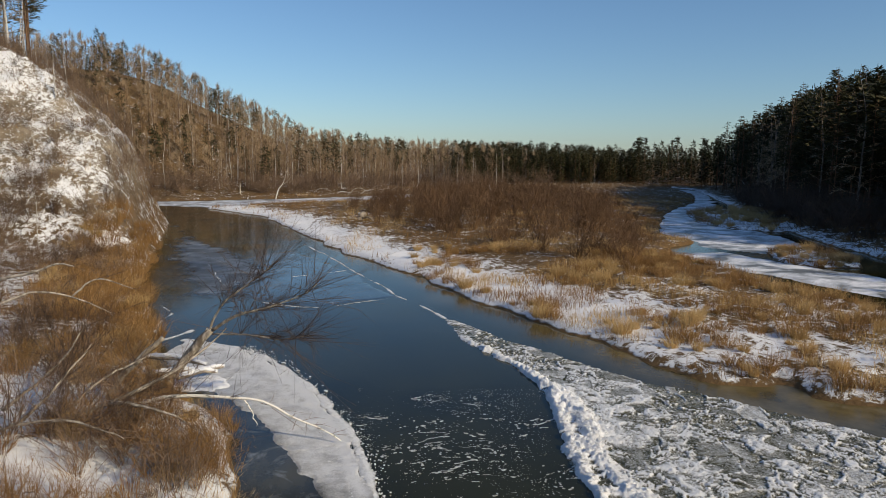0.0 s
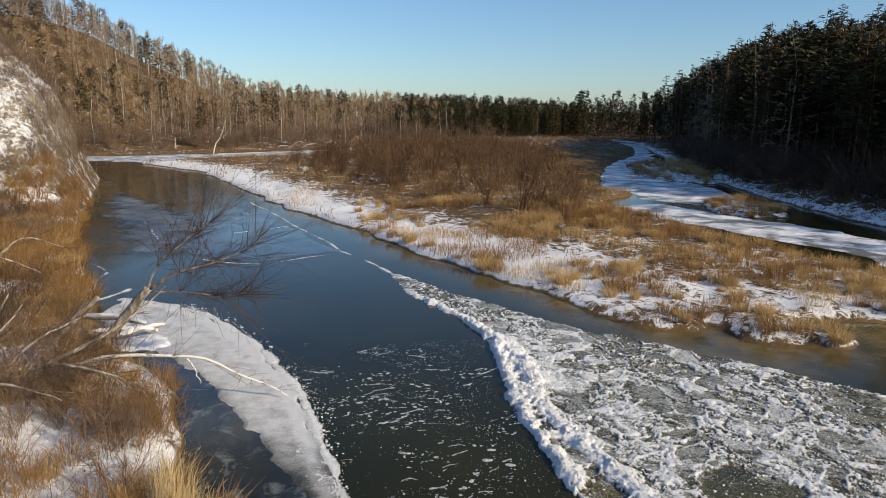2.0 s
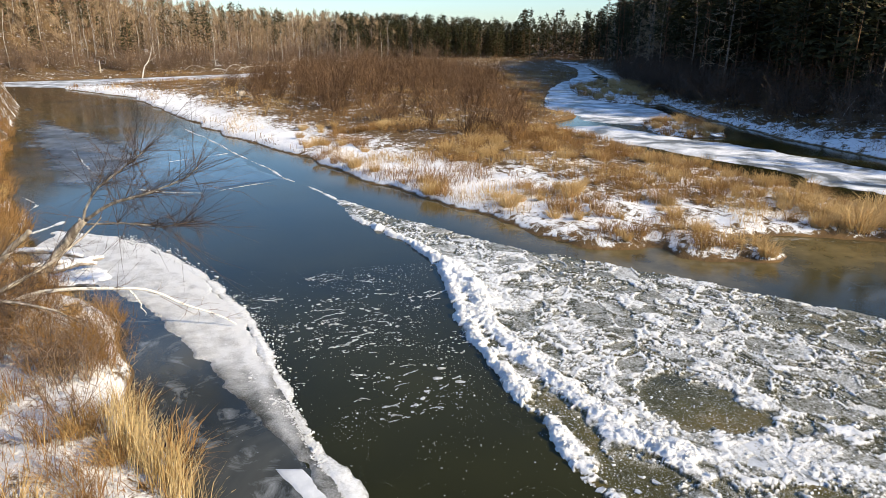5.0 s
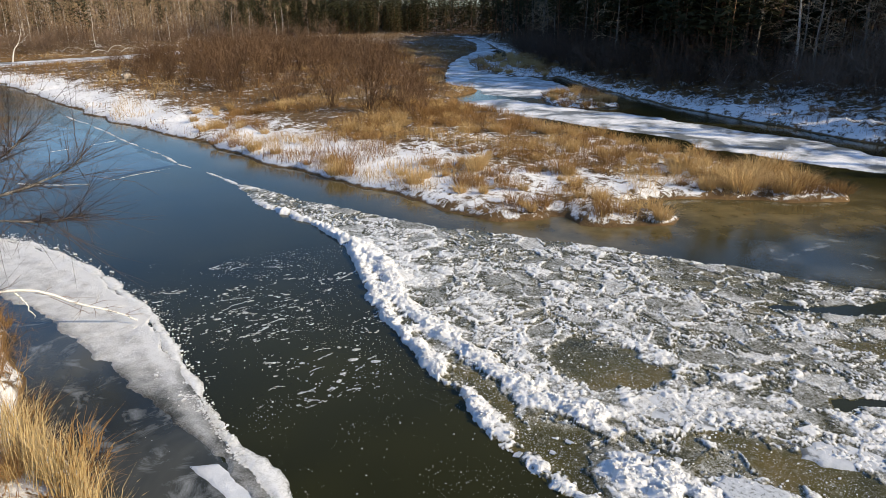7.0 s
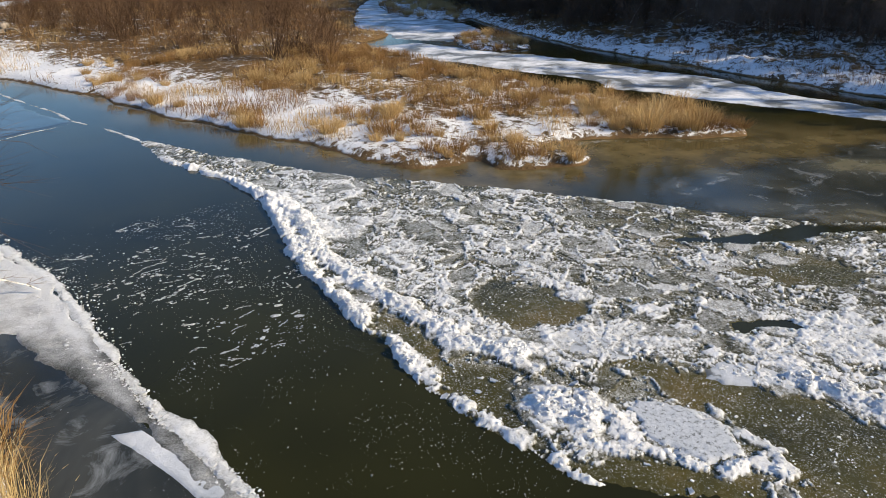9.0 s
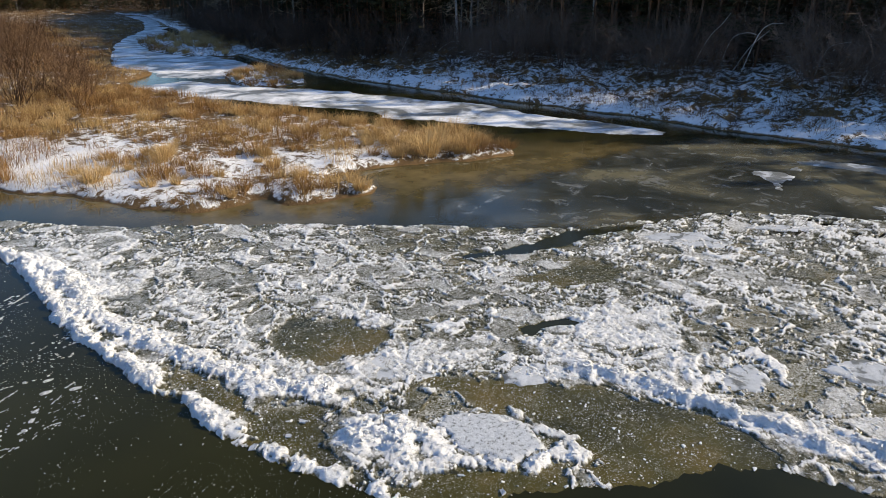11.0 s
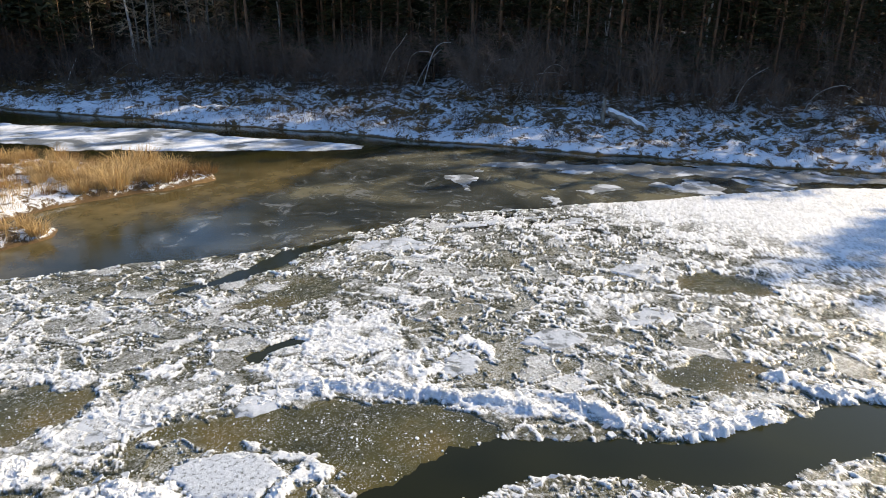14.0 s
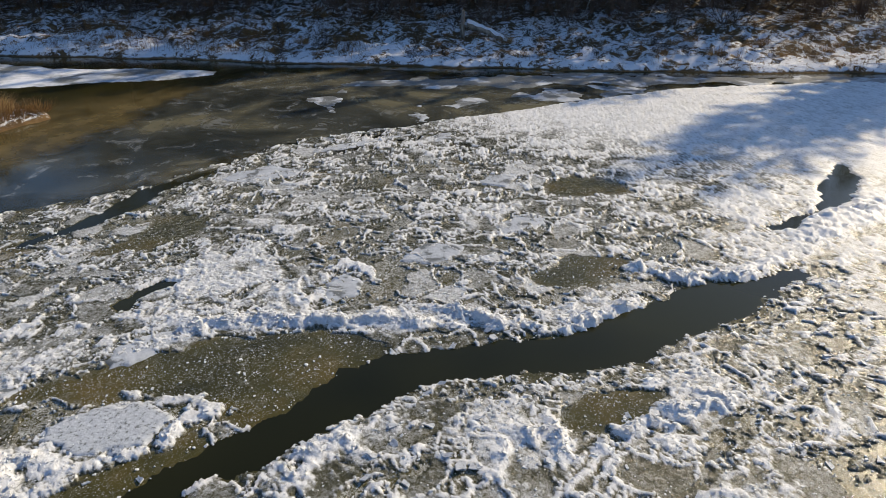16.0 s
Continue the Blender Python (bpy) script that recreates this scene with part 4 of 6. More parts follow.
def frost_line(line, width, seed, gaps=0.5):
    """A narrow frosted seam in the thin ice."""
    p = bend([(x, y, 0) for x, y in line], 60)
    x0, y0, x1, y1 = p[:, 0].min() - 1, p[:, 1].min() - 1, p[:, 0].max() + 1, p[:, 1].max() + 1
    xs, ys = np.arange(x0, x1, 0.05), np.arange(y0, y1, 0.06)
    gx, gy = np.meshgrid(xs, ys, indexing="ij")
    d, w = line_dist(gx + (fbm(gx, gy, 2.5, 3, seed + 6) - 0.5) * 1.0 * min(gaps, 1), gy + (fbm(gx, gy, 2.5, 3, seed + 7) - 0.5) * 1.0 * min(gaps, 1), line)
    h = -gaps * width * smooth(0.42, 0.60, fbm(gx, gy, 1.6, 3, seed + 5)) + width * (-0.1 + 2.2 * fbm(gx, gy, 1.0, 4, seed, 0.65)) - d - 0.35 * width * (fbm(gx, gy, 0.3, 3, seed + 1))
    keep = np.maximum.reduce([h[:-1, :-1], h[1:, :-1], h[:-1, 1:], h[1:, 1:]]) > -0.06
    v, f, a = compact(np.stack([gx, gy, -0.03 + 0.042 * smooth(-0.05, 0.05, h) + 0.04 * smooth(0.02, 0.25, h) * (0.4 + fbm(gx, gy, 0.25, 2, seed + 2))], -1).reshape(-1, 3), grid_faces(len(xs), len(ys), keep), {"thick": (0.4 + 0.4 * smooth(0, 0.1, h)).ravel()})
    tagged(new("frost_seam", mesh_np("frost_seam", v, f, M_CRUST, a, flat=False)), "frosted white seam in the thin river ice", "ice", kind="stuff")


frost_line([(-9.5, 24.2), (-7.4, 23.2), (-5.9, 21.9), (-3.7, 18.6), (-2.1, 15.2), (-1.3, 12.3), (-0.6, 10.0), (0.1, 8.3), (0.7, 6.6)], 0.20, 109, 0.0)
frost_line([(0.2, 27.2), (-0.3, 28.5), (-2.8, 34.0), (-6.9, 43.7), (-10.7, 52.7)], 0.11, 101)
frost_line([(-2.2, 32.5), (-5.5, 29.8), (-7.5, 30.5), (-9.0, 31.5)], 0.10, 103)
frost_line([(-15.2, 42.5), (-12.0, 36.0), (-9.2, 37.6), (-6.0, 40.5)], 0.09, 105)
frost_line([(-9.8, 25.5), (-10.5, 23.4), (-11.3, 25.6), (-11.6, 28.3), (-13.0, 30.0)], 0.16, 107)


def sheet_ice(name, outline, label, mat, z, step, wob, size, seed, thick=0.03, lumps=0.012, fade=0.0):
    """A flat sheet of river ice with a ragged outline and a real edge."""
    p = np.array(outline)
    xs = np.arange(p[:, 0].min() - 1, p[:, 0].max() + 1, step)
    ys = np.arange(p[:, 1].min() - 1, p[:, 1].max() + 1, step)
    gx, gy = np.meshgrid(xs, ys, indexing="ij")
    e = poly_sd(gx, gy, outline) + (fbm(gx, gy, size, 4, seed, 0.6) - 0.5) * wob
    keep = np.maximum.reduce([e[:-1, :-1], e[1:, :-1], e[:-1, 1:], e[1:, 1:]]) > 0
    zz = -0.03 + (z + 0.03 + thick) * smooth(-0.02, 0.15, e) + (fbm(gx, gy, 0.5, 3, seed + 3) - 0.5) * lumps * smooth(0, 0.2, e)
    v, f, a = compact(np.stack([gx, gy, zz], -1).reshape(-1, 3), grid_faces(len(xs), len(ys), keep), {"thick": smooth(0, fade, e).ravel()} if fade else {})
    return tagged(new(name, mesh_np(name, v, f, mat, a, flat=False)), label, "ice", kind="structure")


SHELF = [(-9.5, 24.2), (-7.4, 23.2), (-5.9, 21.9), (-3.7, 18.6), (-2.1, 15.2), (-1.3, 12.3), (-0.6, 10.0), (0.1, 8.3), (0.8, 6.5), (0.3, 6.4), (-0.4, 8.3),
         (-0.75, 9.4), (-1.3, 10.3), (-2.1, 11.8), (-3.1, 13.6), (-4.2, 15.6), (-6.0, 18.0), (-7.6, 19.3), (-9.6, 22.0)]
shelf = sheet_ice("shelf_ice", SHELF, "pale granular shore ice shelf along the dark water", M_GRANULAR, 0.004, 0.04, 0.42, 0.55, 71, 0.03, 0.045)
co = np.zeros(len(shelf.data.vertices) * 3)
shelf.data.vertices.foreach_get("co", co)
co = co.reshape(-1, 3)
rim, _ = line_dist(co[:, 0], co[:, 1], SHELF[:9])
inside, _ = line_dist(co[:, 0], co[:, 1], SHELF[9:])
whiteness = 0.21 - 0.25 * (1 - smooth(0.0, 0.45, inside)) + 0.35 * np.exp(-(((rim - 0.30) / 0.16) ** 2)) - 0.25 * np.exp(-rim / 0.07) * (co[:, 1] < 12.5) + 0.66 * smooth(11.3, 14.0, co[:, 1] + 1.5 * (fbm(co[:, 0], co[:, 1], 0.9, 3, 80) - 0.5)) + 0.6 * (fbm(co[:, 0], co[:, 1], 0.32, 4, 79, 0.7) - 0.5)
shelf.data.attributes.new("thick", "FLOAT", "POINT").data.foreach_set("value", whiteness.astype(np.float32))


def shelf_crumbs():
    """Crumbled white ice along the outer rim of the shelf, wider upstream."""
    rng = np.random.default_rng(17)
    p = bend([(x, y, 0) for x, y in SHELF[:9]], 400)
    i = rng.integers(60, 400, 4200)
    w = 0.06 + 0.20 * smooth(10.5, 13, p[i, 1])
    x, y = p[i, 0] - 0.8 * w + rng.normal(0, 1, len(i)) * w, p[i, 1] + rng.normal(0, 1, len(i)) * w
    vs, fs, off = [], [], 0
    for k in range(4):
        j = np.arange(k, len(i), 4)
        v, f = joined(*shard_shape(40 + k), tilted(x[j], y[j], np.full(len(j), 0.026), rng.gamma(1.5, 0.014, len(j)) + 0.012, 0.15, rng))
        vs.append(v), fs.append(f + off)
        off += len(v)
    v, f = np.concatenate(vs), np.concatenate(fs)
    tagged(new("shelf_crumbs", mesh_np("shelf_crumbs", v, f, M_CRUST, {"thick": np.full(len(v), 0.85)})), "crumbled white ice along the rim of the shore shelf", "ice", kind="stuff")


shelf_crumbs()
SLAB = [(5.9, 6.55), (6.4, 6.75), (7.0, 6.2), (7.1, 5.4), (6.9, 4.95), (6.3, 5.1), (5.8, 5.6)]
sheet_ice("ice_slab", SLAB, "large flat grey-white slab of speckled ice", M_SLAB, 0.02, 0.04, 0.5, 0.4, 77, 0.04)
PANS = [[(15.96, 9.12), (16.88, 8.8), (17.57, 8.01), (17.43, 6.98), (16.7, 7.06), (15.93, 7.93)],
        [(18.58, 7.53), (19.6, 7.0), (20.81, 5.54), (22.4, 3.85), (22.05, 3.83), (19.73, 5.93)],
        [(21.11, 4.18), (21.85, 3.47), (20.99, 3.13), (20.29, 3.82)],
        [(14.35, 1.26), (15.21, 0.81), (15.55, 0.16), (15.01, -0.1), (14.08, 0.35), (13.76, 1.06)],
        [(7.56, 6.96), (8.31, 6.97), (9.03, 6.49), (9.22, 5.88), (8.8, 5.64), (8.01, 6.23)],
        [(6.28, 9.04), (7.12, 8.89), (7.75, 8.25), (7.66, 7.47), (6.64, 7.65), (5.94, 8.33)],
        [(10.41, 3.94), (11.23, 4.24), (11.69, 3.94), (11.24, 3.48), (10.71, 3.39)],
        [(12.29, 2.97), (13.21, 2.65), (13.59, 1.81), (12.89, 1.56), (12.08, 2.24)],
        [(16.84, 2.33), (17.91, 1.69), (18.09, 0.9), (16.95, 1.15)]]
for i, outline in enumerate(PANS):
    tagged(sheet_ice("ice_pan", outline, "flat milky pan of grey ice frozen into the crust", M_PAN, 0.004, 0.05, 0.5, 0.5, 120 + 3 * i, 0.03, 0.012), group="milky ice pans")
SIDE = [(16.8, 49), (20.8, 50.5), (22.5, 46.6), (25.7, 38.8), (27.9, 32.1), (29.3, 26.9), (29.0, 20.6), (29.9, 15.7), (28.7, 15.3), (26.2, 20.3), (24.3, 24.3), (22.1, 28.2), (22.6, 30), (20.2, 37), (18.0, 43)]
sheet_ice("side_channel_ice", SIDE, "wind-swept snow on the frozen side channel", M_CHANNEL, 0.004, 0.16, 1.6, 2.2, 72)
UPPER = [(20.5, 53.5), (24, 49.5), (27.5, 51), (29.5, 55), (31.5, 66), (35, 84), (43, 106), (53, 134), (64, 165), (63, 176), (59, 172), (50, 146), (39, 118), (29, 93), (25, 80), (21.5, 70), (19.5, 62), (21.5, 57)]
sheet_ice("upper_channel_ice", UPPER, "snow-covered ice of the narrow upper channel", M_CHANNEL, 0.004, 0.4, 2.4, 6.0, 73)
FILM = [(14.0, 16.8), (21.0, 16.4), (26.5, 16.4), (30.8, 14.6), (32.3, 8), (32, -8), (27, -7), (21.0, -2.0), (17.6, 5.0), (17.4, 8.0), (15.0, 9.0), (11.6, 12.6), (11.4, 14.6)]
sheet_ice("film_ice", FILM, "thin dull film of new ice on the shallow basin", M_FILM, -0.022, 0.14, 1.6, 4.0, 76, 0.028, 0.0, 3.2)
COVE = [(-2.2, 6.5), (-3.0, 10), (-4.2, 12), (-4.7, 14), (-5.6, 16.2), (-7.0, 18.4), (-6.0, 20.0), (-3.9, 16.6), (-2.6, 14.2), (-1.7, 12.2), (-0.9, 10.2), (-0.3, 8.8), (0.5, 6.6)]
sheet_ice("cove_ice", COVE, "smooth grey-green new ice in the cove", M_COVE, -0.022, 0.1, 0.2, 1.5, 84, 0.028, 0.0)
PANE = [(-1.29, 9.47), (-0.68, 9.36), (0.1, 8.05), (0.7, 6.7), (0.2, 6.6), (-0.57, 8.2)]
sheet_ice("ice_pane", PANE, "flat pale pane of shore ice", M_SHELF, 0.006, 0.04, 0.08, 0.5, 86, 0.02, 0.004)
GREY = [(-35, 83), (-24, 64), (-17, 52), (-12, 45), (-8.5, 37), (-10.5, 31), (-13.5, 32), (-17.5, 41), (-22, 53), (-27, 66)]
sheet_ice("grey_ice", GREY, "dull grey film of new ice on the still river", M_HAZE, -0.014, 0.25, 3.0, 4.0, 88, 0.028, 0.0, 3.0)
STILL = [(-15.4, 43), (-12, 36), (-9.3, 31.7), (-5.5, 30), (-2.4, 32.6), (-4.5, 37.5), (-8, 44.5), (-11, 50)]
sheet_ice("new_ice", STILL, "dark clear sheet of new ice on the river", M_NEW, -0.022, 0.2, 1.2, 3.0, 78, 0.028, 0.0)
BASIN_PANS = [[(25.34, 9.84), (26.9, 8.92), (25.34, 8.25), (23.75, 8.38)],
              [(23.64, 5.72), (24.83, 5.17), (23.89, 4.3), (22.42, 4.06), (22.52, 5.02)],
              [(18.92, 8.93), (20.39, 7.53), (21.82, 6.02), (21.99, 5.27), (20.56, 6.4), (18.91, 7.92)],
              [(27.33, 1.83), (29.07, 0.51), (28.22, -1.02), (26.91, -0.93), (26.34, 0.75)],
              [(26.07, -0.02), (26.69, -0.84), (25.34, -0.77), (25.06, -0.24)],
              [(25.25, 4.42), (26.94, 3.45), (26.08, 2.9), (24.73, 3.7)],
              [(29.55, -1.31), (29.92, -2.89), (28.87, -3.57), (27.77, -1.86)]]
for i, outline in enumerate(BASIN_PANS):
    tagged(sheet_ice("ice_pan", outline, "pale ragged plate of ice in the thin basin film", M_BASIN, -0.016, 0.07, 1.6, 0.9, 160 + 3 * i, 0.028, 0.006), group="plates in the basin")
BACK = [(-62, 103), (-46, 101), (-34, 97), (-27, 106), (-10, 121), (0, 142), (-6, 144), (-17, 130), (-30, 119), (-45, 110), (-62, 108)]
sheet_ice("far_channel_ice", BACK, "snow-covered ice across the far bend", M_CHANNEL, 0.004, 0.5, 1.6, 6.0, 74)
BANKICE = [(28.0, 9.3), (29.6, 7.2), (31.6, 1), (33.0, -8), (34.2, -16), (31.8, -14), (31.2, -7), (29.6, -1), (28.2, 5)]
sheet_ice("bank_ice", BANKICE, "snow-dusted ice along the shaded bank", M_BANKICE, 0.010, 0.15, 2.6, 1.6, 75)


# ---- plants and trees ----
def bare_tree(seed, height, spread, droop, limbs, bark, twig, name, low=0.3, tint=""):
    """A leafless tree: a bent trunk, limbs and fine twigs."""
    rng = np.random.default_rng(seed)
    root = tagged(new(name))
    top = [(0, 0, -0.3)] + [(rng.normal(0, 0.006) * height * k, rng.normal(0, 0.006) * height * k, height * k / 4) for k in range(1, 5)]
    spine = bend(top, 30)
    r0 = 0.0075 * height + 0.012
    part("trunk", limb_mesh("trunk", top, r0, 0.012, bark, 6, 9, 0.0, seed), root, tint)
    segs, mids, fine = [], [], []
    for k in range(limbs):
        f = low + (0.97 - low) * (k + rng.uniform(0, 1)) / limbs
        p = spine[min(int(f * 29), 29)]
        az = k * 2.4 + rng.uniform(-0.5, 0.5)
        ln = spread * height * (1.05 - f) ** 0.7 * rng.uniform(0.6, 1.15)
        up = rng.uniform(0.5, 1.0) * (1 - droop)
        d = np.array([math.cos(az), math.sin(az), up])
        d /= np.linalg.norm(d)
        q = p + d * ln * 0.55
        e = q + (d + [0, 0, 0.25 - droop * 0.8]) * ln * 0.5
        r = 0.35 * r0 * (1.1 - f)
        segs += [[*p, *q, r, r * 0.6], [*q, *e, r * 0.6, 0.006]]
        for m in range(7):
            a = rng.uniform(0.25, 1.0)
            s = p + (q - p) * a * 2 if a < 0.5 else q + (e - q) * (2 * a - 1)
            d2 = d + rng.normal(0, 0.55, 3) + [0, 0, 0.2 - droop]
            t = s + d2 / np.linalg.norm(d2) * ln * rng.uniform(0.2, 0.45)
            mids.append([*s, *t, r * 0.35 + 0.006, 0.004])
            for _ in range(2):
                s2 = s + (t - s) * rng.uniform(0.2, 0.9)
                d3 = (t - s) * rng.uniform(0.3, 0.7) + rng.normal(0, 0.10, 3) * ln
                fine.append([*s2, *(s2 + d3), 0.034, 0.006])
    v, f = merged(spikes(segs), spikes(mids), slivers(fine))
    part("crown", mesh_np("crown", v, f, twig), root)
    return root


def sprays(rng, root, tip, n, size, wide):
    """Flat needle sprays along a bough from root to tip, all pointing outwards."""
    ax = (tip - root) / (np.linalg.norm(tip - root) + 1e-9)
    side = np.array([-ax[1], ax[0], 0.0])
    side /= np.linalg.norm(side) + 1e-9
    a = rng.uniform(0.25, 1.0, n)[:, None]
    c = root + (tip - root) * a + rng.normal(0, 0.06, (n, 3)) * size
    d = ax + side * rng.normal(0, 0.75, (n, 1)) + [0, 0, 1] * rng.normal(0.1, 0.30, (n, 1))
    d /= np.linalg.norm(d, axis=1, keepdims=True)
    b = np.cross(d, rng.normal(0, 0.5, (n, 3)) + [0, 0, 1])
    b /= np.linalg.norm(b, axis=1, keepdims=True) + 1e-9
    ln = size * rng.uniform(0.6, 1.15, (n, 1))
    return np.stack([c - b * ln * wide, c + b * ln * wide, c + d * ln], 1).reshape(-1, 3)


def conifer(seed, height, wide, low, cone, name):
    """A pine or spruce: a straight trunk, whorls of boughs and clumps of needles."""
    rng = np.random.default_rng(seed)
    root = tagged(new(name))
    part("trunk", limb_mesh("trunk", [(0, 0, -0.3), (rng.normal(0, 0.1), rng.normal(0, 0.1), height * 0.5), (0, 0, height)], 0.0085 * height + 0.015, 0.02, M_PINE, 6, 8, 0.02, seed), root)
    segs, pts = [], []
    z = low * height
    while z < height * 0.99:
        f = (z / height - low) / (1 - low)
        reach = wide * height * ((1 - f) ** 0.9 if cone else (1 - f ** 2.2) ** 0.6 * (0.55 + 0.6 * min(1, f * 3))) + 0.15
        for k in range(int(rng.integers(3, 6))):
            az = rng.uniform(0, 6.28)
            ln = reach * rng.uniform(0.45, 1.1)
            tip = np.array([math.cos(az) * ln, math.sin(az) * ln, z + ln * rng.uniform(-0.25, 0.3 if cone else 0.5)])
            segs.append([0, 0, z, *tip, 0.018, 0.006])
            pts.append(sprays(rng, np.array([0, 0, z]), tip, max(8, int(ln / 0.065)), 0.38, 0.15))
        z += rng.uniform(0.25, 0.5) * (0.06 * height)
    v, f = spikes(segs)
    w = np.concatenate(pts)
    g = np.arange(len(w)).reshape(-1, 3) + len(v)
    part("crown", mesh_np("crown", np.concatenate([v, w]), np.concatenate([f, g]), M_PINE, None, True, M_NEEDLE, [0] * len(f) + [1] * len(g)), root)
    return root


def bush_shape(seed, stems, height, spread, fork=6, wild=0.5, thin=1.0):
    rng = np.random.default_rng(seed)
    segs, fine = [], []
    for _ in range(stems):
        b = np.array([*rng.normal(0, 0.16, 2) * spread, -0.1])
        d = np.array([*rng.normal(0, 0.33, 2) * spread, 1.0])
        h = height * rng.uniform(0.55, 1.05)
        m = b + d * h * 0.5
        t = m + (d + [*rng.normal(0, 0.16, 2), 0]) * h * 0.5
        segs.append([*b, *t, 0.016 * thin, 0.003 * thin])
        for _ in range(fork):
            a = rng.uniform(0.35, 0.95)
            s = b + (t - b) * a
            e = s + (d * (1.2 - 0.8 * wild) + rng.normal(0, wild, 3)) * h * rng.uniform(0.12, 0.34)
            fine.append([*s, *e, 0.011 * thin, 0.002 * thin])
    return merged(spikes(segs), slivers(fine))


def tussock_shape(seed, n, height, spread):
    rng = np.random.default_rng(seed)
    ang, r = rng.uniform(0, 6.28, n), np.sqrt(rng.uniform(0, 1, n)) * spread
    base = np.stack([np.cos(ang) * r, np.sin(ang) * r, np.full(n, -0.05)], 1)
    h = height * rng.uniform(0.5, 1.1, n)
    out = rng.uniform(0.1, 1.0, n) ** 0.95 * h
    h = h * (1 - 0.45 * (out / (h + 0.01)))
    lean = np.stack([np.cos(ang) * out + 0.12 * h, np.sin(ang) * out - 0.08 * h], 1) + rng.normal(0, 0.12, (n, 2))
    return blades(base, h, lean, rng.uniform(0.009, 0.02, n), rng)


def strew(rng, n, x0, x1, y0, y1, test, gap=0.0):
    """Random places in a stretch of the plan that pass a test."""
    x, y = rng.uniform(x0, x1, n), rng.uniform(y0, y1, n)
    s = shores(x, y)
    ok = test(x, y, s) & (snow_gap(x, y) > 0)
    x, y = x[ok], y[ok]
    if gap:
        kept = []
        for i in range(len(x)):
            if all((x[i] - x[j]) ** 2 + (y[i] - y[j]) ** 2 > gap * gap for j in kept):
                kept.append(i)
        x, y = x[kept], y[kept]
    return x, y, land_height(x, y)


def set_out(kinds, x, y, z, rng, lo, hi, group):
    """Copies of a few kinds of thing at the places given; the first of each kind moves to its place."""
    for i in range(len(x)):
        k = kinds[int(rng.integers(len(kinds)))]
        s = rng.uniform(lo, hi)
        m = Matrix.Translation((x[i], y[i], z[i])) @ Matrix.Rotation(rng.uniform(0, 6.28), 4, "Z")
        ob = copy_thing(k, m)
        ob.scale = (s * rng.uniform(0.9, 1.1), s * rng.uniform(0.9, 1.1), s)
        ob["group"] = group


def park(ob):
    """Removes a pattern after its copies are set out."""
    for o in (*ob.children_recursive, ob):
        bpy.data.objects.remove(o)


PINES = [tagged(conifer(100 + i, h, w, lo, False, "pine_tree"), "tall dark pine with a bare lower trunk in the river forest", "tree") for i, (h, w, lo) in enumerate(((14, 0.12, 0.40), (13, 0.14, 0.32), (15, 0.12, 0.45)))]
SPRUCES = [tagged(conifer(120 + i, h, w, 0.12, True, "spruce_tree"), "dark green cone-shaped spruce at the forest edge", "tree") for i, (h, w) in enumerate(((12, 0.14), (14.5, 0.115)))]
BIRCHES = [tagged(bare_tree(140 + i, h, 0.24, 0.35, 22, M_BIRCH, M_TWIG, "birch_tree", 0.35, "white birch trunk"), "leafless white-barked birch among the forest trees", "tree") for i, h in enumerate((12, 13.5, 11))]
LARCHES = [tagged(bare_tree(160 + i, h, 0.2, 0.55, 34, M_GREY, M_LARCH, "larch_tree", 0.2), "bare brown larch with fine drooping twigs", "tree") for i, h in enumerate((14, 12.5))]
ALDERS = [tagged(bare_tree(180 + i, h, 0.3, 0.1, 20, M_GREY, M_TWIG, "alder_tree", 0.2), "leafless grey-brown alder near the bank", "tree") for i, h in enumerate((8, 6.5, 9.5))]


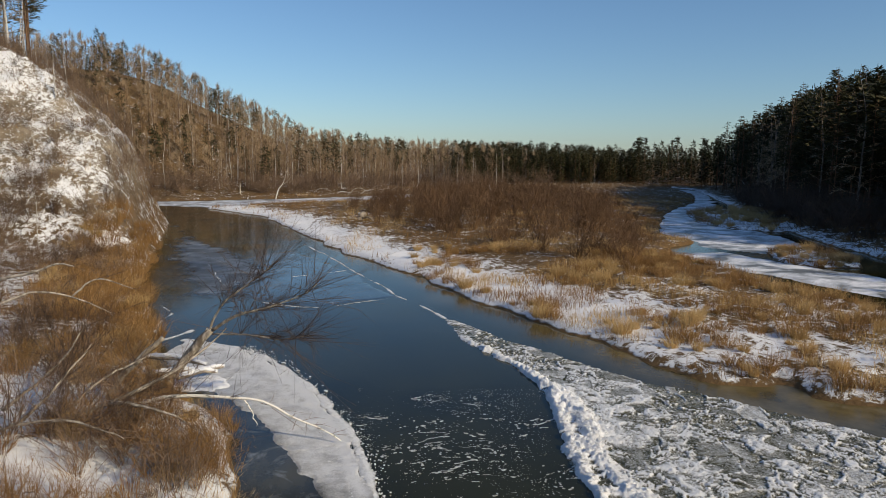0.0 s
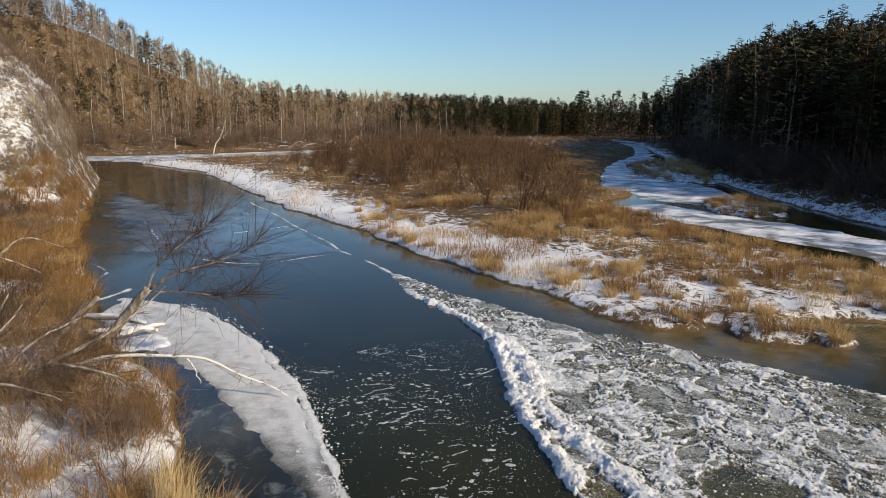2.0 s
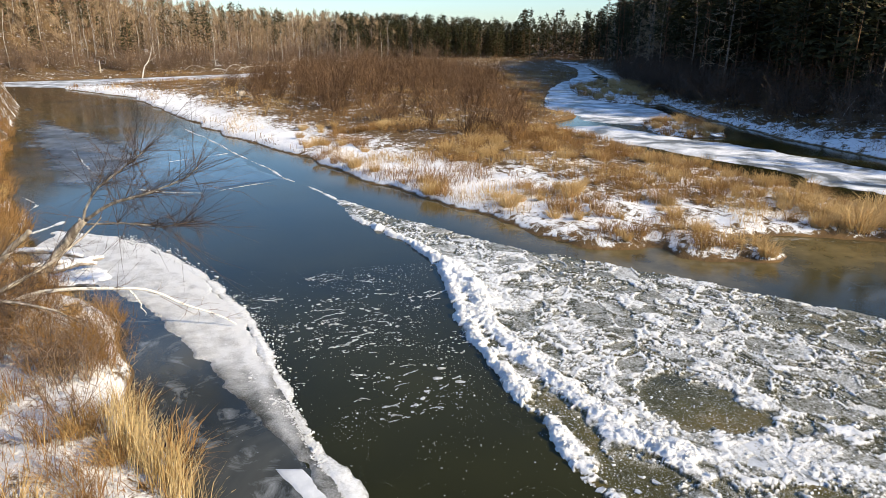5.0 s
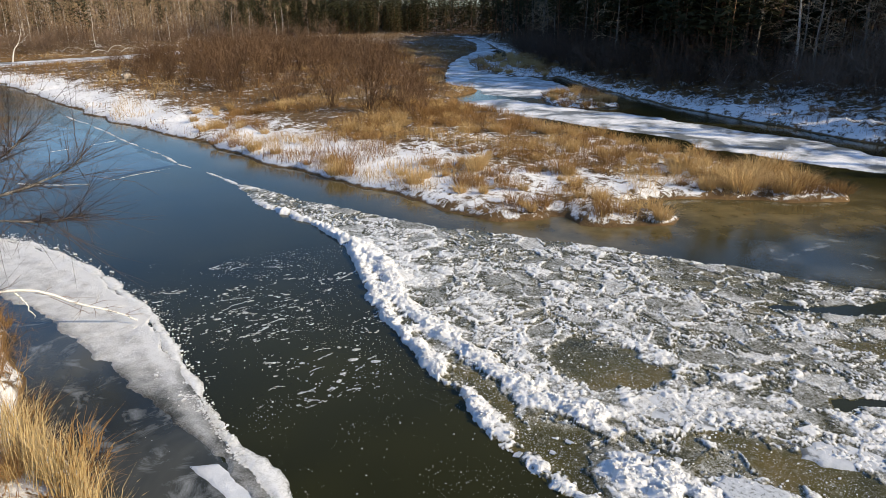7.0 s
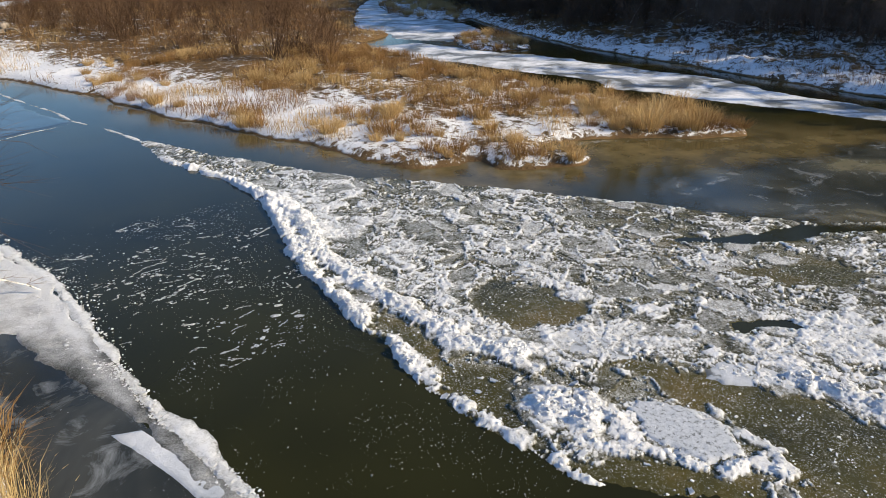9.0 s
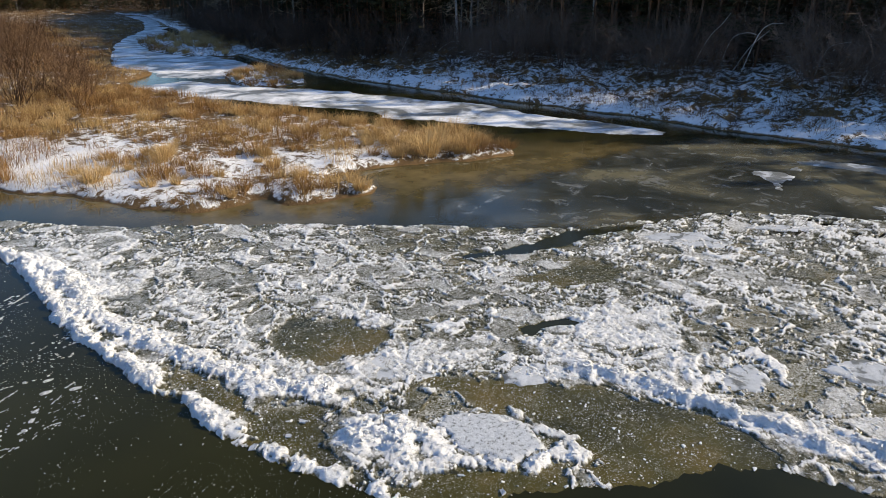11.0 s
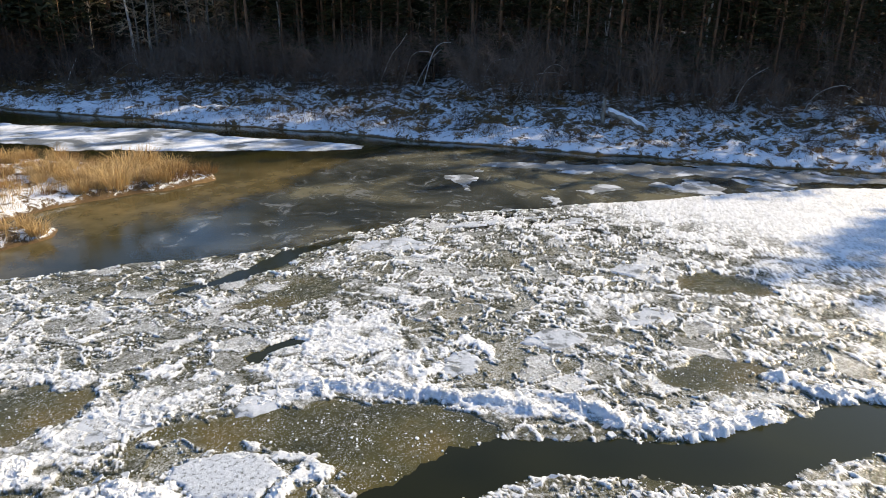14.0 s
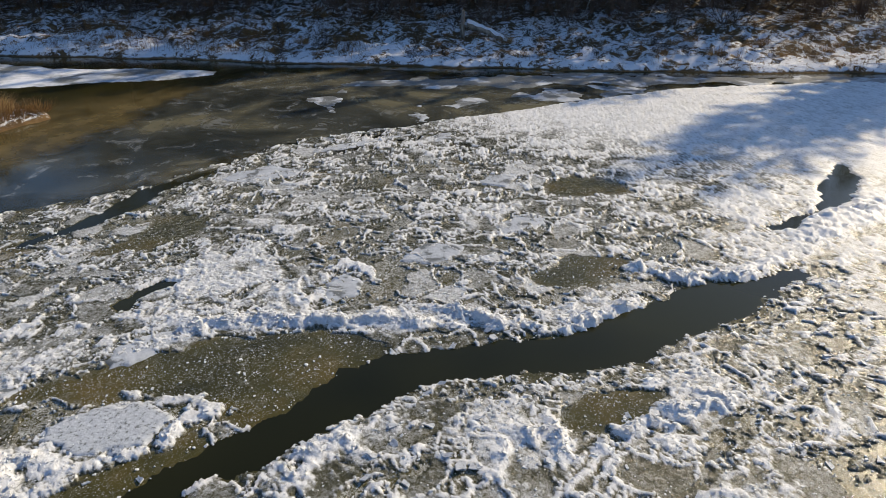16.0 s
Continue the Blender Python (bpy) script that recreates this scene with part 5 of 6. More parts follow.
def grow_forest():
    rng = np.random.default_rng(12)
    right = lambda x, y, s: (s["right"] > np.interp(y, [-60, -22, -17, 20, 60, 100, 170], [28, 26, 15, 12, 6, 4, 3])) & (s["right"] < np.interp(y, [-60, -22, -10, 170], [44, 42, 32, 18]))
    x, y, z = strew(rng, 1800, 36, 85, -50, 165, right, 2.2)
    x, y, z = x[:210], y[:210], z[:210]
    up = y > 50
    set_out(PINES * 3 + SPRUCES + LARCHES * 2, x[up], y[up], z[up], rng, 0.85, 1.1, "trees of the shaded bank")
    set_out(PINES + SPRUCES * 2 + BIRCHES + ALDERS + LARCHES * 3, x[~up], y[~up], z[~up], rng, 0.82, 1.08, "trees of the shaded bank")
    x, y, z = strew(rng, 500, 44, 60, -19, 32, lambda x, y, s: (s["right"] > 11.5) & (s["right"] < 22), 1.9)
    set_out(PINES + SPRUCES * 2, x[:80], y[:80], z[:80], rng, 0.75, 1.0, "trees of the shaded bank")
    # unseen pines, bunched here only to cast the shadow band on the ice
    x, y = np.array([46.5, 49.0, 48.0, 50.5, 45.2, 47.4, 44.6, 46.2, 49.8, 48.6]), np.array([-25.6, -27.0, -25.0, -29.0, -23.6, -26.8, -25.2, -24.2, -26.2, -28.4])
    set_out(PINES, x, y, land_height(x, y), rng, 1.08, 1.2, "trees of the shaded bank")
    far = lambda x, y, s: (s["far"] > 8) & (s["far"] < 30) & (x < 18)
    x, y, z = strew(rng, 1500, -110, 60, 112, 200, far, 2.4)
    set_out(BIRCHES * 4 + LARCHES * 3 + ALDERS * 2 + PINES + SPRUCES * 2, x[:190], y[:190], z[:190], rng, 0.42, 0.78, "trees of the far bank")
    left = lambda x, y, s: (s["left"] > 10.5) & (s["left"] < 34)
    x, y, z = strew(rng, 1200, -75, -20, 34, 92, left, 2.0)
    set_out(PINES * 2 + LARCHES * 2 + BIRCHES + ALDERS, x[:170], y[:170], z[:170], rng, 0.6, 0.95, "trees above the bluff")
    face = lambda x, y, s: (s["left"] > 2.5) & (s["left"] < 11)
    x, y, z = strew(rng, 300, -40, -15, 36, 78, face, 1.8)
    set_out(BIRCHES + ALDERS * 2, x[:34], y[:34], z[:34], rng, 0.2, 0.42, "saplings on the bluff")


grow_forest()


def wood_shapes():
    """Three simpler trees for the uncountable woods: corners, triangles and which are foliage."""
    r2 = np.random.default_rng(5)
    out = {}
    for kind in ("pine", "spruce", "brown", "birch"):
        segs = [[0, 0, -0.3, 0.2, 0, 6, 0.075, 0.055], [0.2, 0, 6, 0, 0.1, 12.2, 0.055, 0.015]]
        v, q = rods(segs, 3)
        tf = [q[:, [0, 1, 2]], q[:, [0, 2, 3]]]
        n0 = sum(len(t) for t in tf)
        if kind in ("spruce", "pine"):
            low, wide = (1.0, 1.75) if kind == "spruce" else (4.2, 1.9)
            w = []
            for f in np.linspace(0, 0.985, 30):
                reach = wide * ((1 - f) ** 0.85 if kind == "spruce" else (1 - f ** 2.4) ** 0.7 * (0.6 + 0.4 * min(1, f * 3)))
                for a in r2.uniform(0, 6.28, 3):
                    q = (reach + 0.12) * r2.uniform(0.6, 1.1)
                    w.append(sprays(r2, np.array([0.05, 0, low + f * (12.3 - low)]), np.array([math.cos(a) * q, math.sin(a) * q, low + f * (12.3 - low) + q * r2.uniform(-0.2, 0.35)]), 3, 0.85, 0.22))
            w.append(sprays(r2, np.array([0.0, 0, 11.6]), np.array([0.02, 0.03, 12.8]), 5, 0.5, 0.15))
            w = np.concatenate(w)
            g = np.arange(len(w)).reshape(-1, 3)
        else:
            tw = []
            for _ in range(30):
                zz = r2.uniform(2.0, 11.6)
                a, ln = r2.uniform(0, 6.28), r2.uniform(0.7, 2.2) * (1.25 - zz / 13)
                e = np.array([0.1 + math.cos(a) * ln, math.sin(a) * ln, zz + ln * r2.uniform(0.4, 1.3)])
                tw.append([0.1, 0, zz, *e, 0.06, 0.014])
                for _ in range(5):
                    t = np.array([0.1, 0, zz]) + (e - [0.1, 0, zz]) * r2.uniform(0.3, 0.9)
                    tw.append([*t, *(t + r2.normal(0, 0.5, 3) + [0, 0, 0.6]), 0.055, 0.01])
            w, g = slivers(tw)
        out[kind] = (np.concatenate([v, w]), np.concatenate(tf + [g + len(v)]), [0] * n0 + [1] * len(g))
    return out


def grow_far_woods():
    """Uncountable woods on the hills behind the first trees."""
    rng = np.random.default_rng(13)
    shapes = wood_shapes()
    right = lambda x, y, s: (s["right"] > np.interp(y, [-60, -22, -16, 10, 60, 170], [38, 36, 24, 20, 12, 8])) & (s["right"] < 62)
    left = lambda x, y, s: ((s["left"] > 13) | ((s["left"] > 5) & (x < -50))) & (s["left"] < 170) & (y < 112)
    far = lambda x, y, s: (s["far"] > 10) & (s["far"] < 95)
    near = lambda x, y, s: (s["right"] > 7) & (s["right"] < 26)
    ridge = lambda x, y, s: (s["far"] > 600) & (s["far"] < 1500)
    corner = lambda x, y, s: ((s["far"] > 4) | (s["right"] > 4)) & (x < 55 + 0.3 * (y - 130) + 22)
    hills = lambda x, y, s: (s["far"] > 110) & (s["far"] < 600)
    bark = {"pine": M_PINE, "spruce": M_PINE, "brown": M_PINE, "birch": M_BIRCH}
    leaf = {"pine": M_NEEDLE, "spruce": M_NEEDLE, "brown": M_LARCH, "birch": M_TWIG}
    words = {"pine": "dark pine woods behind the river banks", "spruce": "dark spruce woods behind the river banks", "brown": "leafless brown woods behind the river banks", "birch": "leafless white birch woods behind the river banks"}
    for kind, n, box, test in (("spruce", 200, (45, 75, -20, 45), right), ("pine", 150, (45, 130, -80, 190), right), ("spruce", 180, (45, 130, -60, 190), right), ("pine", 560, (45, 130, -20, 190), right), ("pine", 260, (38, 75, 45, 130), near), ("spruce", 160, (38, 75, 45, 170), near), ("spruce", 190, (52, 88, 130, 205), corner), ("birch", 90, (45, 130, -70, 190), right), ("brown", 250, (45, 130, -70, 190), right),
                               ("pine", 300, (-190, -28, 25, 112), left), ("brown", 1100, (-190, -24, 25, 112), left),
                               ("birch", 300, (-150, 60, 112, 250), far), ("brown", 1600, (-150, 24, 112, 250), far), ("pine", 330, (-150, 90, 125, 250), far), ("pine", 120, (8, 90, 150, 240), far), ("spruce", 170, (4, 66, 158, 205), far), ("spruce", 260, (2, 80, 150, 215), far),
                               ("spruce", 260, (-350, 330, 700, 1500), ridge), ("brown", 260, (-350, 330, 700, 1500), ridge), ("pine", 90, (-300, 300, 250, 600), hills), ("brown", 90, (-300, 300, 250, 600), hills)):
        x, y, z = strew(rng, n * 6, *box, test)
        x, y, z = x[:n], y[:n], z[:n]
        size = rng.uniform(0.6, 1.12, len(x)) * (0.72 if test is far else 0.6 if test is ridge else 0.95 if test is corner else 1.0)
        v, f = joined(*shapes[kind][:2], placed(x, y, z, rng.uniform(0, 6.28, len(x)), size * rng.uniform(0.9, 1.2, len(x)), size))
        name = kind + "_wood"
        tagged(new(name, mesh_np(name, v, f, bark[kind], None, True, leaf[kind], np.tile(shapes[kind][2], len(x)))), words[kind], "woods", kind="stuff")


grow_far_woods()


def bush_kinds(name, label, mat, rows, wild=0.5, thin=1.0):
    out = []
    for i, (stems, h, spread, fork) in enumerate(rows):
        v, f = bush_shape(300 + i + len(name), stems, h, spread, fork, wild, thin)
        out.append(tagged(new(name, mesh_np(name, v, f, mat)), label, "bush"))
    return out


WILLOWS = bush_kinds("willow_bush", "leafless reddish-brown willow thicket on the island", M_WILLOW, ((34, 2.6, 1.1, 12), (36, 3.1, 1.0, 13), (30, 2.0, 1.3, 12)), 0.65)
BRUSH = bush_kinds("bank_bush", "leafless grey-brown brush under the trees", M_BRUSH, ((22, 3.4, 1.3, 26), (20, 2.5, 1.7, 26), (18, 3.0, 1.9, 28)), 0.95)


SHRUBS = bush_kinds("dry_shrub", "leafless brown shrub on sunlit snowy ground", M_TWIG, ((22, 2.6, 1.4, 18), (20, 2.2, 1.7, 18)), 0.85)


# brush again, its colour darkened to stand for the bank's shade
THICKET = bush_kinds("dark_thicket", "dense leafless thicket with shade darkened into its twig colour", M_DARK_SHADE_TWIG, ((22, 3.2, 1.4, 26), (20, 2.6, 1.7, 26)), 0.9)


RUSTY = bush_kinds("weed_bush", "fluffy rust-brown dry weed bush on the bank", M_WEED, ((50, 0.9, 1.2, 10), (44, 1.1, 1.0, 10)), 0.8, 0.4)


def grow_bushes():
    rng = np.random.default_rng(14)
    core = [(2, 47), (8, 40), (13, 42), (15, 50), (19, 66), (22, 90), (24, 120), (8, 138), (-6, 115), (-14, 92), (-8, 68)]
    x, y, z = strew(rng, 1400, -15, 26, 38, 140, lambda x, y, s: (poly_sd(x, y, core) + (fbm(x, y, 6, 2, 3) - 0.5) * 6 > 0) & (s["island"] > 2), 0.9)
    set_out(WILLOWS, x[:265], y[:265], z[:265], rng, 0.75, 1.25, "willows of the island")
    x, y, z = strew(rng, 1500, 33, 70, -30, 110, lambda x, y, s: (s["right"] > np.interp(y, [-20, 30, 50], [8, 7, 1.2])) & (s["right"] < np.interp(y, [30, 50], [19, 10])), 1.1)
    x, y, z = x[:300], y[:300], z[:300]
    up = y > 42
    set_out(BRUSH[:1], np.array([41.2]), np.array([3.6]), ground_at(41.2, 3.6), rng, 1.35, 1.36, "brush of the shaded bank")
    set_out(BRUSH, x[~up], y[~up], z[~up], rng, 0.7, 1.4, "brush of the shaded bank")
    # upstream brush gets the shade-darkened colour
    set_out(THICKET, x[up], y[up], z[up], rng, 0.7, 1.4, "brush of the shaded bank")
    x, y, z = strew(rng, 900, -70, 30, 108, 175, lambda x, y, s: (s["far"] > 4) & (s["far"] < 13), 1.2)
    set_out(SHRUBS, x[:190], y[:190], z[:190], rng, 1.2, 1.9, "brush of the far bank")
    x, y, z = strew(rng, 500, -40, -15, 34, 80, lambda x, y, s: (s["left"] > 2.0) & (s["left"] < 11), 0.9)
    set_out(SHRUBS + BRUSH, x[:180], y[:180], z[:180], rng, 0.3, 0.7, "dry shrubs on the bluff")
    x, y, z = strew(rng, 900, -34, -5, 10, 85, lambda x, y, s: (s["left"] > 1.0) & (s["left"] < 8 + 6 * (y > 40)), 1.0)
    set_out(WILLOWS[:1] + SHRUBS * 3, x[:120], y[:120], z[:120], rng, 0.35, 0.8, "brush of the sunlit bank")
    x, y, z = strew(rng, 500, -12, -3, 8, 24, lambda x, y, s: (s["left"] > 0.5) & (s["left"] < 4.5), 0.55)
    set_out(RUSTY, x[:60], y[:60], z[:60], rng, 0.6, 1.1, "brush of the sunlit bank")
    x, y = rng.uniform(-12, -4.2, 60), rng.uniform(10, 17, 60)
    ok = (snow_gap(x, y) < 0.05) & (poly_sd(x, y, LEFT) > 0.5)
    x, y = x[ok][:17], y[ok][:17]
    set_out(SHRUBS, x, y, land_height(x, y), rng, 0.32, 0.62, "brush of the sunlit bank")
    x, y = np.array([-4.75, -5.1, -4.5, -5.5, -4.95, -5.7]), np.array([12.55, 12.9, 12.9, 13.2, 13.4, 12.6])
    set_out(RUSTY, x, y, land_height(x, y), rng, 0.9, 1.15, "brush of the sunlit bank")
    x, y, z = strew(rng, 500, -14, -5, 9, 24, lambda x, y, s: (s["left"] > 1.2) & (s["left"] < 7), 0.7)
    set_out(THICKET, x[:14], y[:14], z[:14], rng, 0.3, 0.55, "brush of the sunlit bank")
    x, y, z = strew(rng, 2500, 32, 48, -22, 60, lambda x, y, s: (s["right"] > 0.3) & (s["right"] < 9), 0.55)
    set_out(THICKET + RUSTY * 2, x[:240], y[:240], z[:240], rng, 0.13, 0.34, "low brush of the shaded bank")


grow_bushes()


def tussock_kinds(name, label, mat, rows):
    out = []
    for i, (n, h, spread) in enumerate(rows):
        v, f = tussock_shape(400 + i + len(name), n, h, spread)
        out.append(tagged(new(name, mesh_np(name, v, f, mat)), label, "grass"))
    return out


SEDGE = tussock_kinds("sedge_tussock", "golden dry sedge tussock standing in thin snow", M_GRASS, ((260, 0.75, 0.24), (340, 0.95, 0.36), (200, 0.6, 0.2)))
STANDS = tussock_kinds("weed_stand", "tall brown weeds crowding the sunlit bank", M_WEED, ((190, 1.1, 0.5), (150, 0.9, 0.6)))
WEEDS = tussock_kinds("weed_clump", "brown dry weeds standing in thin snow", M_WEED, ((170, 0.75, 0.4), (220, 0.9, 0.5)))


def grow_grass():
    rng = np.random.default_rng(15)
    isl = lambda x, y, s: (s["island"] > 0.15) & (fbm(x, y, 3.5, 3, 17) > 0.47 - 0.14 * np.exp(-np.maximum(s["island"], 0) / 2.5) * (y < 34))
    x, y, z = strew(rng, 2200, -2, 23, 17.5, 48, isl, 0.45)
    set_out(SEDGE + WEEDS * 2, x[:280], y[:280], z[:280], rng, 0.45, 1.0, "grass of the island")
    x, y, z = strew(rng, 600, 17.0, 21.6, 17.6, 22, lambda x, y, s: (s["island"] > 0.3) & (fbm(x, y, 1.2, 2, 16) > 0.5), 0.5)
    set_out(SEDGE * 3 + WEEDS, x[:34], y[:34], z[:34], rng, 0.8, 1.35, "grass of the island")
    x, y, z = strew(rng, 900, 22, 46, 41, 98, lambda x, y, s: s["islet"] > 0.5, 0.7)
    set_out(SEDGE * 2 + STANDS, x[:80], y[:80], z[:80], rng, 0.8, 1.3, "grass of the islets")
    x, y, z = strew(rng, 400, 22, 29, 42, 53, lambda x, y, s: s["islet"] > 0.2, 0.4)
    set_out(SEDGE + WEEDS, x[:20], y[:20], z[:20], rng, 0.6, 1.15, "grass of the islets")
    x, y, z = strew(rng, 900, -12, -1.5, 6, 30, lambda x, y, s: (s["left"] > 0.1) & (s["left"] < 5), 0.34)
    set_out(SEDGE + WEEDS * 2, x[:100], y[:100], z[:100], rng, 0.45, 0.95, "grass of the sunlit bank")
    x, y, z = strew(rng, 1600, -22, -7, 24, 50, lambda x, y, s: (s["left"] > 0.1) & (s["left"] < 4.5), 0.5)
    set_out(SEDGE[:1] + STANDS * 2, x[:150], y[:150], z[:150], rng, 0.7, 1.25, "grass of the sunlit bank")
    x, y, z = strew(rng, 500, 32, 46, -20, 60, lambda x, y, s: (s["right"] > 0.4) & (s["right"] < 10), 0.9)
    set_out(WEEDS, x[:100], y[:100], z[:100], rng, 0.35, 0.85, "weeds of the shaded bank")
    # the loose grass between the tussocks
    n = 275000
    x, y = rng.uniform(-34, 46, n), np.where(rng.uniform(0, 1, n) < 0.85, 8 + 120 * rng.uniform(0, 1, n) ** 1.5, rng.uniform(-20, 40, n))
    x[:45000], y[:45000] = rng.uniform(0, 23, 45000), rng.uniform(17.4, 46, 45000)
    x[45000:85000], y[45000:85000] = rng.uniform(4, 30, 40000), rng.uniform(44, 150, 40000)
    s = shores(x, y)
    d = np.maximum(s["island"], s["islet"])
    cover = fbm(x, y, 2.2, 3, 18)
    dl, _ = line_dist(x, y, ISLAND[:11])
    back = np.arange(n) // 40000 == 1
    ok = ((d > 0.3) & back & (y > 46)) | ((d > 0.1) & (cover > 0.46 + 0.05 * (y < 24) + 0.10 * (1 - smooth(3, 7, dl)) * smooth(22, 30, y))) | ((s["left"] > 0.1) & (s["left"] < 14) & (cover > 0.43) & (snow_gap(x, y) > rng.normal(-0.1, 0.4, n))) | ((s["far"] > 0.2) & (s["far"] < 9)) | ((s["right"] > 0.3) & (s["right"] < 14) & (cover > 0.46))
    x, y, cover = x[ok], y[ok], cover[ok]
    z = land_height(x, y)
    brown = fbm(x, y, 5, 3, 19) + 0.12 * smooth(30, 46, y) + 0.3 * (s["right"][ok] > 0) + rng.normal(0, 0.07, len(x)) > 0.53
    for name, pick, mat, label in (("dry_grass", ~brown, M_GRASS, "golden dry grass between the tussocks"), ("dry_weeds", brown, M_WEED, "brown dry weeds over snowy ground")):
        b = np.stack([x[pick], y[pick], z[pick] - 0.04], 1)
        m = len(b)
        far = 1 + np.clip(b[:, 1] - 25, 0, 80) / 40
        h = rng.uniform(0.10, 0.55, m) * (0.3 + 1.4 * (cover[pick] - 0.35) / 0.3).clip(0.3, 1.2)
        v, f = blades(b, h, rng.normal(0, 0.24, (m, 2)), rng.uniform(0.008, 0.016, m) * far, rng)
        tagged(new(name, mesh_np(name, v, f, mat)), label, "grass", kind="stuff")


grow_grass()
for pattern in PINES + SPRUCES + BIRCHES + LARCHES + ALDERS + WILLOWS + BRUSH + THICKET + RUSTY + SHRUBS + SEDGE + WEEDS + STANDS:
    park(pattern)


# ---- dead wood of the sunlit bank ----
def dead_limb(name, label, limbs, mat, snow=()):
    """A fallen or leaning tree: each limb is a part of its own."""
    root = tagged(new(name), label, "dead tree")
    for i, (pname, pts, r0, r1) in enumerate(limbs):
        part(pname, limb_mesh(pname, pts, r0, r1, mat, 8, 14, 0.012, i), root)
    return root


def twigs_on(root, lines, n, ln, seed, mat):
    rng = np.random.default_rng(seed)
    segs = []
    for line in lines:
        p = bend(line, 30)
        for _ in range(n):
            i = int(rng.integers(8, 29))
            d = p[i] - p[i - 1]
            d = d / np.linalg.norm(d) * 0.8 + rng.normal(0, 0.75, 3) + [0, 0, 0.2]
            q = p[i] + d * ln * rng.uniform(0.3, 1.0)
            e = q + (d + rng.normal(0, 0.4, 3)) * ln * 0.45
            segs += [[*p[i], *q, 0.007, 0.004], [*q, *e, 0.004, 0.0015]]
            for _ in range(3):
                a = p[i] + (q - p[i]) * rng.uniform(0.3, 1)
                segs.append([*a, *(a + (d + rng.normal(0, 0.6, 3)) * ln * 0.4), 0.0035, 0.0015])
    v, f = rods(segs, 3)
    tagged(part("spray", mesh_np("spray", v, f, mat), root, "fine dark twigs"), kind="stuff")


LEAN = [(-6.0, 17.0, 2.2), (-5.3, 16.9, 2.62), (-4.5, 16.8, 2.85), (-3.7, 16.7, 3.15), (-3.2, 16.6, 3.5)]
LEAN_UP = [(-6.1, 17.0, 2.1), (-5.7, 17.0, 2.9), (-4.9, 16.9, 3.5), (-4.4, 16.9, 3.9)]
LEAN_LOW = [(-6.0, 17.0, 2.1), (-5.0, 16.6, 2.2), (-4.0, 16.3, 2.15), (-3.3, 16.2, 2.3)]
leaning = dead_limb("leaning_dead_tree", "leaning broken grey tree with bare twigs over the ice", [
    ("trunk", [(-7.6, 17.1, 0.3), (-7.1, 17.0, 0.95), (-6.5, 17.0, 1.7), (-6.05, 17.0, 2.2)], 0.13, 0.10), ("limb", LEAN, 0.05, 0.01), ("limb", LEAN_UP, 0.035, 0.01), ("limb", LEAN_LOW, 0.03, 0.008)], M_DEAD)
twigs_on(leaning, [LEAN, LEAN_UP, LEAN_LOW], 85, 0.8, 3, M_DARK_SHADE_TWIG)
TANGLE = [[(-10.2, 13.6, 0.9), (-9.0, 13.7, 0.8), (-7.6, 13.9, 1.2), (-6.4, 14.3, 1.7), (-5.7, 15.2, 2.1), (-5.3, 16.0, 2.5)], [(-9.2, 13.7, 0.8), (-8.6, 14.3, 1.5), (-8.0, 14.9, 2.4)], [(-8.2, 13.9, 1.0), (-7.9, 14.8, 1.5), (-7.1, 15.6, 1.9)],
          [(-7.4, 14.0, 1.3), (-6.6, 13.6, 1.5), (-5.6, 13.4, 1.3), (-4.9, 13.3, 0.9)], [(-9.6, 13.2, 0.8), (-8.5, 12.9, 1.3), (-7.2, 12.6, 1.5), (-6.2, 12.5, 1.2)], [(-9.8, 14.4, 1.0), (-9.0, 15.2, 1.8), (-8.6, 15.8, 2.6)]]
tangle = dead_limb("fallen_tree", "fallen grey tree with tangled bare limbs on the sunlit bank", [("limb", p, 0.075 if i == 0 else 0.045, 0.012) for i, p in enumerate(TANGLE)], M_DEAD)
twigs_on(tangle, TANGLE, 34, 0.7, 5, M_DARK_SHADE_TWIG)
for i, (p, r) in enumerate((([(-13.6, 20.2, 2.9), (-12.3, 20.0, 3.2), (-11.6, 20.0, 3.45), (-11.1, 20.0, 3.35)], 0.05), ([(-13.2, 19.0, 2.2), (-12.0, 19.4, 2.7), (-10.9, 19.8, 2.4), (-10.2, 20.2, 1.9)], 0.04), ([(-12.4, 22.0, 2.0), (-11.6, 22.2, 2.6), (-10.6, 22.6, 2.2)], 0.035))):
    arch = dead_limb("fallen_branch", "pale arched dead branch in the dry weeds", [("stem", p, r, 0.012)], M_DEAD)
    twigs_on(arch, [p], 12, 0.6, 20 + i, M_DARK_SHADE_TWIG)
LEDGE = [(-8.8, 19.6), (-7.8, 18.7), (-6.8, 18.5), (-6.3, 19.0), (-6.8, 19.7), (-8.2, 20.4)]
sheet_ice("snow_ledge", LEDGE, "lumpy snow ledge at the foot of the leaning tree", M_SNOW, 0.02, 0.06, 0.9, 0.5, 81, 0.07, 0.22)
fallen = dead_limb("fallen_birch", "fallen white birch branch reaching over the shore ice", [
    ("stem", [(-7.4, 15.2, 0.8), (-6.5, 15.0, 1.12), (-5.8, 15.0, 1.17), (-4.65, 15.0, 1.13), (-4.1, 15.0, 1.0), (-3.5, 15.0, 0.66), (-2.9, 15.0, 0.42), (-2.4, 15.0, 0.1)], 0.045, 0.014),
    ("branch", [(-4.65, 15, 1.12), (-4.45, 15, 0.8), (-4.35, 15, 0.45)], 0.022, 0.006)], M_BIRCH)
